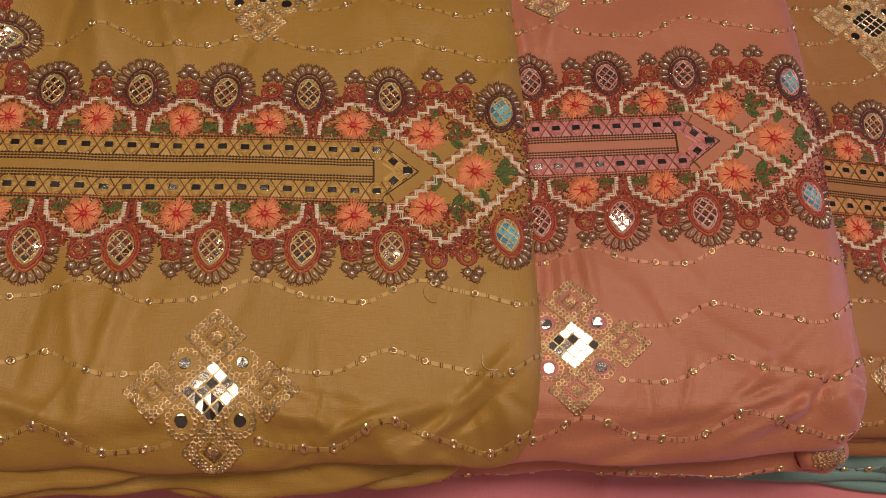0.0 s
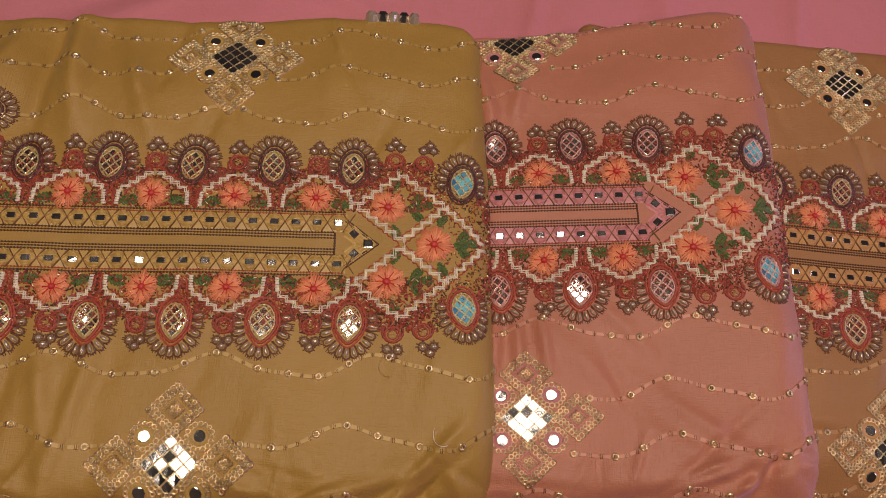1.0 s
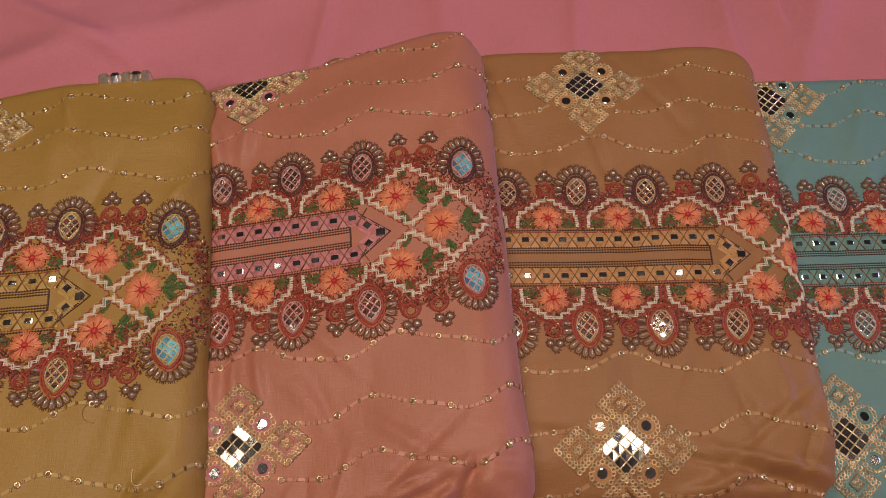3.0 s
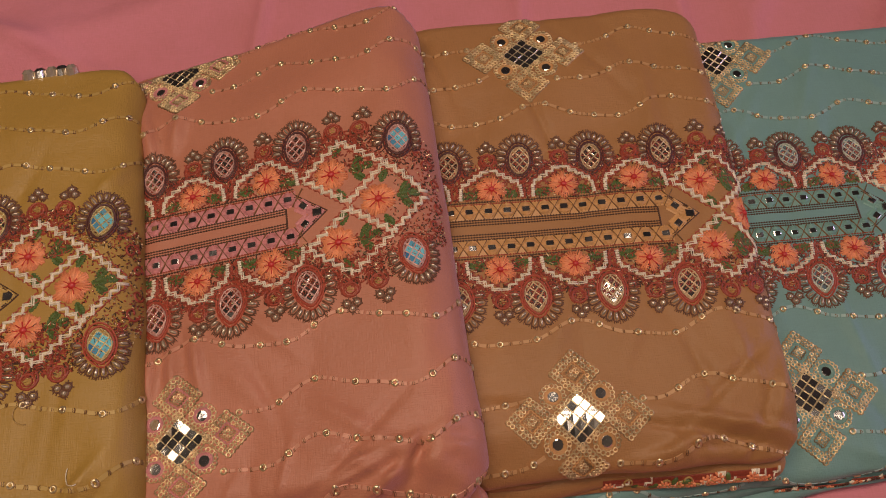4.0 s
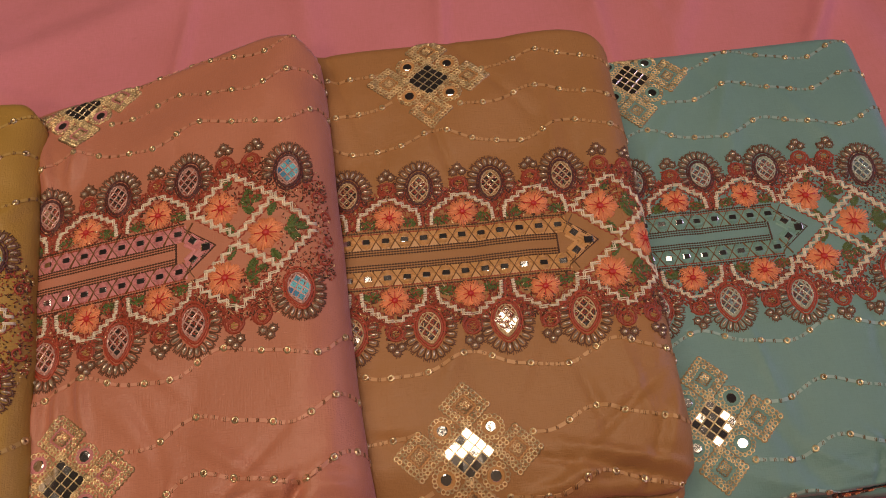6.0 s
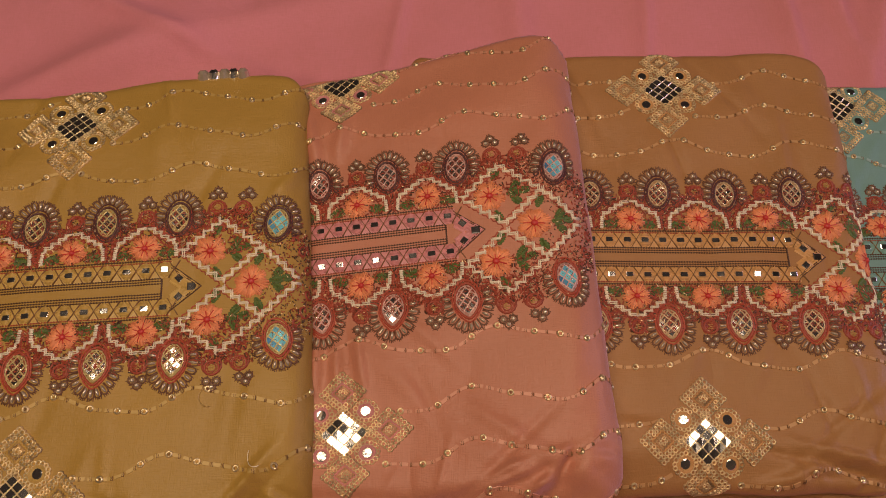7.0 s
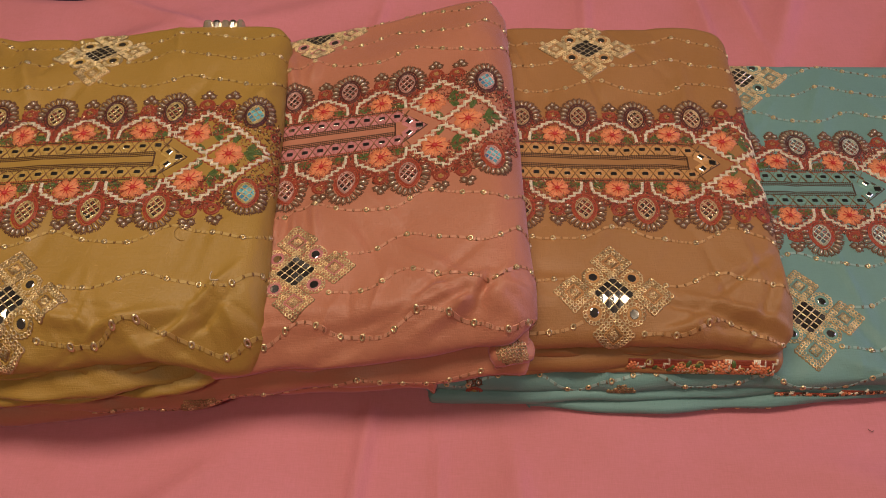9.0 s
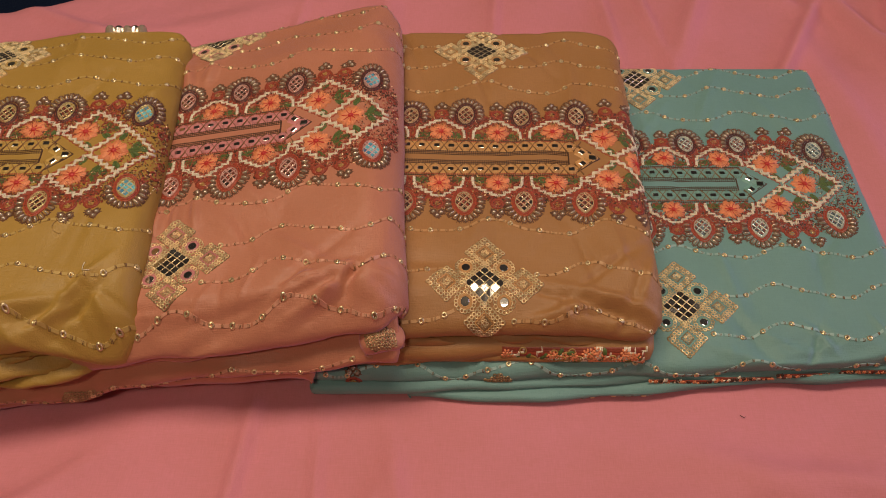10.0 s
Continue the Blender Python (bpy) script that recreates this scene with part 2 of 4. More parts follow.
class Cloth:
    """A folded layer of cloth: a sheet with rolled edges, lengths along it kept as (u, v)."""

    def __init__(self, org, deg, u_left, u_right, v_near, v_far, r_side, r_near, top, droop=0.0, far_droop=0.004,
                 ridges=(), seed=1, rough=0.0006, wave=0.0, r_left=None, skew=0.0, slant=0.0, flutter=0.0, creases=0, rise=0.0, rounding=0.0, stiff=(), corner=0.0):
        self.org, self.ang = org, radians(deg)
        self.lim = (u_left, u_right, v_near, v_far)
        self.rs, self.rn, self.rl = r_side, r_near, r_left or r_near
        self.top, self.droop, self.far_droop, self.ridges = top, droop, far_droop, ridges
        self.stiff, self.corner = stiff, corner
        self.wave, self.skew, self.slant, self.flutter, self.rise, self.rounding = wave, skew, slant, flutter, rise, rounding
        rng = np.random.default_rng(seed)
        self.waves = [(rng.uniform(14, 70), rng.uniform(14, 70), rng.uniform(0, 6.28), rough * rng.uniform(0.4, 1)) for _ in range(7)]
        self.hem = [(f * rng.uniform(0.8, 1.2), rng.uniform(0, 6.28), k) for f, k in ((11, 1.0), (27, 0.7), (58, 0.45), (118, 0.3))]
        fine = []
        for _ in range(creases):
            edge = rng.random() < 0.3
            v0 = v_near + rng.uniform(0.0, 0.045) if edge else rng.uniform(v_near, v_far)
            fine.append((rng.uniform(u_left, u_right), v0, rng.normal(90, 22) if not edge else rng.choice((12, 40, 140, 168)) + rng.normal(0, 10), rng.uniform(0.014, 0.045), rng.uniform(0.003, 0.007),
                         rng.choice((-1, 1)) * rng.uniform(0.0009, 0.0024) * (1.5 if edge else 1)))
        for _ in range(creases // 4):
            # sharp little pulls in the hem, most of them towards the folded corner
            u0 = u_right - abs(rng.normal(0, 0.10)) if rng.random() < 0.7 else rng.uniform(u_left, u_right)
            fine.append((u0, v_near + rng.uniform(0.0, 0.035), rng.choice((20, 150, 65, 120, 175)) + rng.normal(0, 12), rng.uniform(0.010, 0.028),
                         rng.uniform(0.0014, 0.0026), rng.choice((-1, 1)) * rng.uniform(0.0009, 0.0024)))
        self.ridges = tuple(ridges) + tuple(fine)

    def relief(self, u, v):
        z = np.zeros_like(u)
        for i, (a, b, p, k) in enumerate(self.waves):
            s = 1 if i % 2 else -1
            z += k * np.sin(a * u + s * b * v + p)
        for u0, v0, deg, ln, wd, am in self.ridges:
            c, s = math.cos(radians(deg)), math.sin(radians(deg))
            a, b = (u - u0) * c + (v - v0) * s, -(u - u0) * s + (v - v0) * c
            z += am * np.exp(-(a / ln) ** 2 - (b / wd) ** 2)
        # embroidered places are stiff and lie flatter
        for u0, v0, r in self.stiff:
            z = z * (1 - 0.94 * np.exp(-(((u - u0) ** 2 + (v - v0) ** 2) / (0.85 * r) ** 2) ** 2))
        if self.stiff:
            z = z * (0.45 + 0.55 * step((np.abs(v) - 0.045) / 0.02))
        return z

    def base(self, u, v):
        ul, ur, vn, vf = self.lim
        hem = self.wave * sum(k * np.sin(f * u + p) for f, p, k in self.hem)
        side = 0.3 * self.wave * sum(k * np.sin(f * v + p) for f, p, k in self.hem)
        ur = ur + side + self.slant * v
        vn, vf = vn + hem + self.rise * np.clip(u + 0.24, 0, None), vf + 0.4 * hem + self.skew * u
        if self.rounding:
            bend = np.clip((u - (ur - 0.032)) / 0.032, 0, 1.3) ** 2
            vf, vn = vf - 1.5 * self.rounding * bend, vn + self.rounding * bend
        rs = self.rn + (self.rs - self.rn) * (0.45 + 0.55 *  step((v - vn) / 0.04) * step((vf - v) / 0.04))
        ar, al, an, af = ur - rs, ul + self.rl, vn + self.rn, vf - self.rn
        tr, tl = np.clip((u - ar) / rs, 0, 3.05), np.clip((al - u) / self.rl, 0, 3.05)
        tn, tf = np.clip((an - v) / self.rn, 0, 3.05), np.clip((v - af) / self.rn, 0, 3.05)
        tr = tr * (1 - 0.55 * step(tn / 2.2)) * (1 - 0.55 * step(tf / 2.2))
        du = rs * (1 - np.cos(tr)) + self.rl * (1 - np.cos(tl))
        dv = self.rn * (1 - np.cos(tn)) + self.rn * (1 - np.cos(tf))
        su, sv = np.sin(tr) + np.sin(tl), np.sin(tn) + np.sin(tf)
        k = 1 - 0.32 * su * sv
        x = np.clip(u, al, ar) + k * (rs * np.sin(tr) - self.rl * np.sin(tl))
        y = np.clip(v, an, af) + k * (self.rn * np.sin(tf) - self.rn * np.sin(tn))
        big = 2 * max(self.rs, self.rn)
        drop = du + dv - du * dv / big
        z = self.top(x, y) - drop + self.relief(u, v) * (1 - 0.7 * np.clip(drop / big, 0, 1))
        z = z - self.droop * step((vn + 0.027 - y) / 0.027) - self.far_droop * step((y - vf + 0.06) / 0.06)
        if self.corner:
            z = z - self.corner * step((vn + 0.045 - y) / 0.045) * step((u - ur + 0.075) / 0.06)
        if self.flutter:
            cusp = sum(k * (1 - 1.6 * np.abs(np.sin(0.8 * f * u + 2 * p + 14 * (v - vn))) ** 0.6) for f, p, k in self.hem)
            z = z + self.flutter * step((vn + 0.03 - y) / 0.034) * cusp
        c, s = math.cos(self.ang), math.sin(self.ang)
        return np.stack([self.org[0] + x * c - y * s, self.org[1] + x * s + y * c, z], -1)

    def at(self, u, v, h):
        e = 0.0006
        p = self.base(u, v)
        n = np.cross(self.base(u + e, v) - self.base(u - e, v), self.base(u, v + e) - self.base(u, v - e))
        n /= np.maximum(np.linalg.norm(n, axis=-1, keepdims=True), 1e-12)
        return p + n * np.asarray(h)[..., None]

    def sheet(self, gap=0.003, fine=False):
        """The layer's own surface, closed beneath."""
        ul, ur, vn, vf = self.lim
        q = math.pi * 0.97

        def line(lo, hi, rl, rh):
            a, b = lo + rl, hi - rh
            return np.concatenate([np.linspace(a - q * rl, a, 15)[:-1], np.linspace(a, b, max(4, int((b - a) / gap))),
                                   np.linspace(b, b + q * rh, 19)[1:]])
        us, vs = line(ul, ur, self.rl, self.rs), line(vn, vf, self.rn, self.rn)
        if fine:
            a = vn + self.rn
            extra = np.arange(a, a + 0.075, 0.0014)
            vs = np.concatenate([vs[vs < a - 1e-6], extra, vs[vs > a + 0.0755]])
        U, V = np.meshgrid(us, vs, indexing="ij")
        n, m = U.shape
        P = Pieces()
        P.v = [tuple(p) for p in self.base(U.ravel(), V.ravel())]
        for i in range(n - 1):
            for j in range(m - 1):
                k = i * m + j
                P.f.append((k, k + m, k + m + 1, k + 1))
        rim = [i * m for i in range(n)] + [(n - 1) * m + j for j in range(1, m)] + [i * m + m - 1 for i in range(n - 2, -1, -1)] + list(range(m - 2, 0, -1))
        P.f.append(tuple(reversed(rim)))
        return P


def plane(z0, su=0.0, sv=0.0, lo=None):
    def top(x, y):
        z = z0 + su * x + sv * y
        return z if lo is None else np.maximum(z, lo)
    return top


# ---- embroidery ----
def zigzag(p, q, n, amp):
    out = []
    dx, dy = q[0] - p[0], q[1] - p[1]
    d = math.hypot(dx, dy)
    nx, ny = -dy / d, dx / d
    for i in range(2 * n + 1):
        t = i / (2 * n)
        s = amp * (1 if i % 2 else -1)
        out.append((p[0] + dx * t + nx * s, p[1] + dy * t + ny * s))
    return out


def bar_chain(P, p, q, n, length, w, h, lean=0.75):
    """Cream satin stitches stepping along p to q like a stair; upright runs become a ladder of short stitches."""
    dx, dy = q[0] - p[0], q[1] - p[1]
    flat = abs(dx) < 0.002
    for i in range(n):
        t = (i + 0.5) / n
        x, y = p[0] + dx * t, p[1] + dy * t
        j = random.uniform(-0.0002, 0.0002)
        if flat:
            a, b = (length * 0.36, j)
            P.ridge([(x - a, y - b), (x, y), (x + a, y + b)], abs(dy) / n * 1.05, h * random.uniform(0.8, 1.2))
        else:
            sx, sy = abs(dx) / n * 1.15 + w * 0.5, abs(dy) / n * 1.15 + w * 0.5
            a, b = (sx, j) if i % 2 else (j, sy)
            for k in (-0.5, 0.5):
                ox, oy = (0.0, k * w) if i % 2 else (k * w, 0.0)
                ox, oy = ox + random.uniform(-0.0002, 0.0002), oy + random.uniform(-0.0002, 0.0002)
                e = random.uniform(0.7, 1.12)
                P.ridge([(x - a * e + ox, y - b * e + oy), (x + ox, y + oy), (x + a * e + ox, y + b * e + oy)], w * random.uniform(0.6, 0.95), h * random.uniform(0.7, 1.3))


def flower(g, cloth, x, y, r, label):
    """Satin-stitched blossom: fanned strands make uneven petals, with coral veins and heart."""
    P = Pieces()
    n = random.choice((8, 8, 9))
    spin = random.uniform(0, 1)
    for i in range(n):
        a = 2 * math.pi * (i + spin + random.uniform(-0.10, 0.10)) / n
        pl = r * random.uniform(0.86, 1.08)
        half = math.pi / n * random.uniform(0.74, 0.92)
        for k in (-1, -0.5, 0, 0.5, 1):
            l = pl * (1 - 0.15 * k * k) * random.uniform(0.95, 1.04)
            b, q = a + k * half, a + k * half * 0.55
            P.ridge([(x + math.cos(q) * r * 0.2, y + math.sin(q) * r * 0.2), (x + math.cos(b) * l * 0.62, y + math.sin(b) * l * 0.62),
                     (x + math.cos(b) * l, y + math.sin(b) * l)], r * 0.135, random.uniform(0.0009, 0.0013) - 0.0004 * abs(k), lift=0.0001)
    ob = part("flower", P, PEACH, g, label, cloth)
    C = Pieces().dome(x, y, r * 0.22, r * 0.20, 0.0016, 0, 8, 0.0005)
    for i in range(n):
        a = 2 * math.pi * (i + spin + 0.5) / n + random.uniform(-0.12, 0.12)
        e = random.uniform(0.38, 0.66)
        C.ridge([(x + math.cos(a) * r * 0.10, y + math.sin(a) * r * 0.10), (x + math.cos(a) * r * 0.32, y + math.sin(a) * r * 0.32),
                 (x + math.cos(a) * r * e, y + math.sin(a) * r * e)], r * 0.075, 0.0012, lift=0.0002)
    part("flower_centre", C, CORAL, ob, "deep coral stitched flower centre", cloth)


def leaf(g, cloth, x, y, ln, wd, ang):
    """A leaf of slanted satin stitches either side of a vein."""
    P = Pieces()
    c, s = math.cos(ang), math.sin(ang)
    n = 6
    for i in range(n):
        t = (i + 0.4) / n - 0.5
        half = wd / 2 * math.sqrt(max(0.05, 1 - (2 * t) ** 2))
        for side in (-1, 1):
            p = (t * ln - 0.0006, 0.0)
            q = (t * ln + half * 0.55, side * half)
            P.ridge([(x + a * c - b * s, y + a * s + b * c) for a, b in (p, ((p[0] + q[0]) / 2, q[1] / 2), q)], ln / n * 0.95, 0.0007)
    part("leaf", P, GREEN, g, "", cloth)


def oval_medallion(g, cloth, x, y, out, gem_mat, big=1.0, lean=0.0, net_mat=NET_O):
    """Oval net of mirror chips in a corded rim with a fan of beads on its outer half; out = +1 away, -1 towards the viewer."""
    rx, ry = 0.0050 * big, 0.0074 * big
    c, s = math.cos(lean), math.sin(lean)

    def tw(a, b):
        return x + a * c - b * s, y + (a * s + b * c)

    def narrow(k):
        return 1 - (0.40 if out < 0 else 0.10) * max(0.0, -k) ** 2

    def taper(t):
        """Ovals narrow towards the flowers on the near side, into a drop."""
        return narrow(math.sin(t))
    P = Pieces()
    for k, w, bead in ((1.20, 0.0017, 1), (1.44, 0.0011, 1)):
        P.ridge([tw(rx * k * math.cos(t) * taper(t), ry * k * math.sin(t)) for t in [2 * math.pi * i / 40 for i in range(40)]], w * big, 0.0014, True, bead)
    for sgn in (-1, 1):
        for q in (0, 1):
            P.ridge([tw(sgn * (rx * 1.55 + 0.0030 * t), -out * (ry * (0.25 + 0.3 * q) + 0.0024 * math.sin(3.0 * t))) for t in [i / 8 for i in range(9)]], 0.0014, 0.0012, bead=1)
    ob = part("oval_medallion", P, PLUM if out > 0 else RUST, g, "", cloth)
    N, S = Pieces(), 0.0047 * big
    for k in (-1, 1):
        for i in range(-4, 5):
            o = (i + 0.5) * S
            pts = []
            for t in np.linspace(-1, 1, 31):
                a = t * rx
                b = k * a * 1.1 + o
                if (a / rx / narrow(b / ry)) ** 2 + (b / ry) ** 2 < 1.08:
                    pts.append(tw(a, b))
            if len(pts) > 2:
                N.ridge(pts, 0.00105 * big, 0.0013, bead=1)
    N.ridge([tw(rx * 1.02 * math.cos(t) * taper(t), ry * 1.02 * math.sin(t)) for t in [2 * math.pi * i / 36 for i in range(36)]], 0.0009 * big, 0.0015, True, 1)
    part("net", N, net_mat, ob, "metallic thread net", cloth)
    M = Pieces()
    common = (random.uniform(-0.05, 0.05), random.uniform(-0.05, 0.05))
    for i in range(-3, 4):
        for j in range(-3, 4):
            a, b = (j - i) * S / 2.2, (i + j) * S / 2
            if (a / rx / narrow(b / ry)) ** 2 + (b / ry) ** 2 < 0.95:
                px, py = tw(a, b)
                M.chip(px, py, 0.00166 * big, 0.00166 * big, 0.785 + lean, 0.0006,
                       (common[0] + random.uniform(-0.035, 0.035), common[1] + random.uniform(-0.035, 0.035)))
    part("mirror_mosaic", M, gem_mat, ob, "", cloth, smooth=False, kind="stuff")
    n = 13
    F = Pieces()
    for i in range(n):
        t = math.pi * (i + 0.5) / n * 1.22 - 0.11 * math.pi
        a, b = math.cos(t), math.sin(t) * out
        cx, cy = tw(a * (rx * 1.44 + 0.0027 * big), b * (ry * 1.40 + 0.0025 * big))
        ang = math.atan2(b * rx * 1.25, a * ry) + lean
        ca, sa = math.cos(ang), math.sin(ang)
        ln = 0.0021 * big * random.uniform(0.88, 1.08)
        bd = Pieces().dome(cx, cy, ln, 0.00072 * big, 0.0015, ang + random.uniform(-0.12, 0.12), 8, 0.0002, 0, 0.35)
        part("bead", bd, BEAD, ob, "", cloth)
        F.ridge([(cx + p * ca - q * sa, cy + p * sa + q * ca) for p, q in [(-ln * 1.1, -0.0012 * big), (0, -0.0016 * big), (ln * 0.95, -0.0014 * big), (ln * 1.35, 0.0),
                 (ln * 0.95, 0.0014 * big), (0, 0.0016 * big), (-ln * 1.1, 0.0012 * big)]], 0.0009, 0.0010)
        for q in (-0.0013, -0.0004, 0.0005, 0.0014):
            r1 = ln * random.uniform(1.45, 1.85)
            F.ridge([(cx + p * ca - q * big * sa, cy + p * sa + q * big * ca) for p in (ln * 1.0, r1)], 0.00045, 0.0007)
    part("loop_edging", F, EDGE, ob, "", cloth, kind="stuff")


def ring_ornament(g, cloth, x, y, out, lean=0.0):
    """Small coiled ring with a trefoil of beads above it."""
    P = Pieces()
    P.ring(x, y, 0.0038, 0.0017, 0.0014, 22, bead=1)
    P.ring(x, y, 0.0024, 0.0010, 0.0011, 14, bead=1)
    P.ridge([(x + 0.0052 * math.cos(t), y - out * 0.0014 + 0.0052 * math.sin(t) * out) for t in np.linspace(-0.9, 4.0, 22)], 0.0015, 0.0012, bead=1)
    ob = part("ring_ornament", P, RUST, g, "", cloth)
    C = Pieces()
    for i in range(6):
        a = i * 1.05 + random.random()
        rr = 0.0014 if i else 0
        C.ridge([(x + rr * math.cos(a) - 0.0006, y + rr * math.sin(a)), (x + rr * math.cos(a), y + rr * math.sin(a) + 0.0003), (x + rr * math.cos(a) + 0.0006, y + rr * math.sin(a))], 0.0007, 0.0010)
    part("knot", C, GOLD_T, ob, "", cloth, kind="stuff")
    L = Pieces()
    for dx, dy in ((-0.0027, 0.0074), (0.0027, 0.0074), (0.0, 0.0104)):
        px, py = x + dx - lean * dy, y + out * dy
        L.ring(px, py, 0.0021, 0.0013, 0.0012, 12, bead=1)
        for i in range(9):
            a = i * 0.7 + random.random()
            L.ridge([(px + 0.0019 * math.cos(a), py + 0.0019 * math.sin(a)), (px + random.uniform(0.0029, 0.0036) * math.cos(a), py + random.uniform(0.0029, 0.0036) * math.sin(a))], 0.0005, 0.0007)
        part("bead", Pieces().dome(px, py, 0.0014, 0.0013, 0.0013, random.random(), 8, 0.0001, 0, 0.4), BEAD, ob, "", cloth)
    part("trefoil", L, EDGE, ob, "", cloth)


def neckline(g, cloth, pairs, row_mat, gem, end_gem, net_mat):
    """The embroidered neck panel: placket of mirrors, flower arches, medallions, pointed end."""
    u_min = -0.061 - 0.042 * pairs + 0.012
    us = [-0.061 - 0.042 * i for i in range(pairs)]
    # flowers, leaves and stepped cream arches along both sides
    for x in us:
        for o in (1, -1):
            fx, fy = x + random.uniform(-0.0006, 0.0006), o * (0.0252 + random.uniform(-0.0005, 0.0005))
            flower(g, cloth, fx, fy, 0.0088, "")
            leaf(g, cloth, x - 0.0125, o * 0.0215, 0.0095, 0.0058, 0.15 * o)
            leaf(g, cloth, x + 0.0125, o * 0.0215, 0.0095, 0.0058, math.pi - 0.15 * o)
            P = Pieces()
            for s in (-1, 1):
                bar_chain(P, (x + s * 0.0178, o * 0.0188), (x + s * 0.0172, o * 0.0268), 6, 0.0027, 0.0013, 0.0012, 0.9)
                bar_chain(P, (x + s * 0.0172, o * 0.0272), (x + s * 0.0018, o * 0.0372), 8, 0.0034, 0.0009, 0.0012, 0.8)
            part("zigzag_arch", P, CREAM, g, "", cloth, kind="stuff")
            R = Pieces()
            for s in (-1, 1):
                R.ridge(zigzag((x + s * 0.0198, o * 0.0195), (x + s * 0.0192, o * 0.0283), 5, 0.0005), 0.0011, 0.0010)
                R.ridge(zigzag((x + s * 0.0190, o * 0.0285), (x + s * 0.0020, o * 0.0396), 9, 0.0005), 0.0012, 0.0010)
                R.ridge(zigzag((x + s * 0.0150, o * 0.0262), (x + s * 0.0020, o * 0.0346), 7, 0.0004), 0.0009, 0.0008)
            part("rust_outline", R, RUST, g, "", cloth, kind="stuff")
            ring_ornament(g, cloth, x, o * 0.0440, o)
    for i in range(pairs + 1):
        x = -0.0425 - 0.042 * i
        if x < u_min - 0.008:
            continue
        for o in (1, -1):
            oval_medallion(g, cloth, x + random.uniform(-0.0005, 0.0005), o * 0.0422, o, gem, 1.10 if o > 0 else 1.16, random.uniform(-0.10, 0.10), net_mat)
    # placket: two mirror rows, corded borders and a pointed end
    n = int((-0.049 - u_min) / 0.0109)
    for o in (1, -1):
        L, X = Pieces(), Pieces()
        L.ridge([(t, o * 0.0112) for t in np.arange(u_min, -0.044, 0.002)], 0.0096, 0.0003)
        for i in range(n):
            x, y = -0.0495 - 0.0109 * i, o * 0.0112
            M = Pieces().chip(x, y, 0.0023, 0.0020, random.uniform(-0.12, 0.12), 0.0006, (random.uniform(-0.06, 0.06), random.uniform(-0.06, 0.06)), 0.0003)
            part("mirror", M, MIRROR, g, "", cloth, smooth=False)
            for k in (-1, 1):
                # satin points over and under the mirror, slanted bars to its sides
                for q in range(5):
                    f = q / 4
                    L.ridge([(x - 0.0032 * (1 - f) - 0.0002, y + k * (0.0018 + 0.0030 * f)), (x + 0.0032 * (1 - f) + 0.0002, y + k * (0.0018 + 0.0030 * f))], 0.0010, 0.0012 - 0.0003 * f)
                for d in (-1, 1):
                    L.ridge([(x + d * 0.0052, y + k * 0.0003), (x + d * 0.0036, y + k * 0.0016), (x + d * 0.0016, y + k * 0.0038)], 0.0015, 0.0012, bead=1)
                    L.ridge([(x + d * 0.0024, y + k * 0.0004), (x + d * 0.0026, y + k * 0.0018)], 0.0008, 0.0012)
                X.ridge([(x + 0.00545 - 0.0031, y + k * 0.0050), (x + 0.00545, y), (x + 0.00545 + 0.0031, y - k * 0.0050)], 0.0005, 0.0015)
        part("lattice", L, row_mat, g, "", cloth, kind="stuff")
        part("tie_stitching", X, TICK, g, "", cloth, kind="stuff")
        for v, w, m in ((0.0172, 0.0013, BROWN), (0.0158, 0.0010, RUST), (0.0060, 0.0012, BROWN), (0.0045, 0.0010, BROWN), (0.0030, 0.0011, BROWN)):
            end = -0.0455 if v > 0.01 else -0.051
            B = Pieces().ridge([(t, o * v) for t in np.arange(u_min, end, 0.0008)], w, 0.0010, bead=1, depth=0.72)
            part("cord", B, m, g, "", cloth)
        tip = Pieces()
        for d in (0.0, 0.0016):
            tip.ridge([(-0.0460 + (0.0176 - d) * t, o * ((0.0138 - d) * (1 - t))) for t in np.linspace(0, 1, 34)], 0.0009, 0.0011, bead=1, depth=0.5)
        part("cord", tip, BROWN, g, "", cloth)
        T = Pieces()
        for k in range(4):
            T.ridge([(-0.0462 + (0.0150 - 0.0030 * k) * t, o * (0.0118 - 0.0024 * k) * (1 - t)) for t in np.linspace(0, 1, 14)], 0.0024, 0.0006, bead=1)
        x, y = -0.0412, o * 0.0055
        part("mirror", Pieces().chip(x, y, 0.0024, 0.0019, -o * 0.78, 0.0007, (random.uniform(-0.06, 0.06), random.uniform(-0.06, 0.06)), 0.0003), MIRROR, g, "", cloth, smooth=False)
        for q in (0.0032, 0.0042):
            T.ring(x, y, q, 0.0011, 0.0011, 4)
        part("lattice", T, row_mat, g, "", cloth)
    part("mirror", Pieces().chip(-0.0338, 0.0, 0.0025, 0.0022, 0.0, 0.0008, (random.uniform(-0.06, 0.06), 0.0), 0.0006), MIRROR, g, "", cloth, smooth=False)
    part("lattice", Pieces().ring(-0.0338, 0.0, 0.0038, 0.0012, 0.0013, 4), row_mat, g, "", cloth)
    E = Pieces().ridge([(-0.051, t) for t in np.arange(-0.0062, 0.0063, 0.0007)], 0.0012, 0.0011, bead=1)
    part("cord", E, BROWN, g, "", cloth)
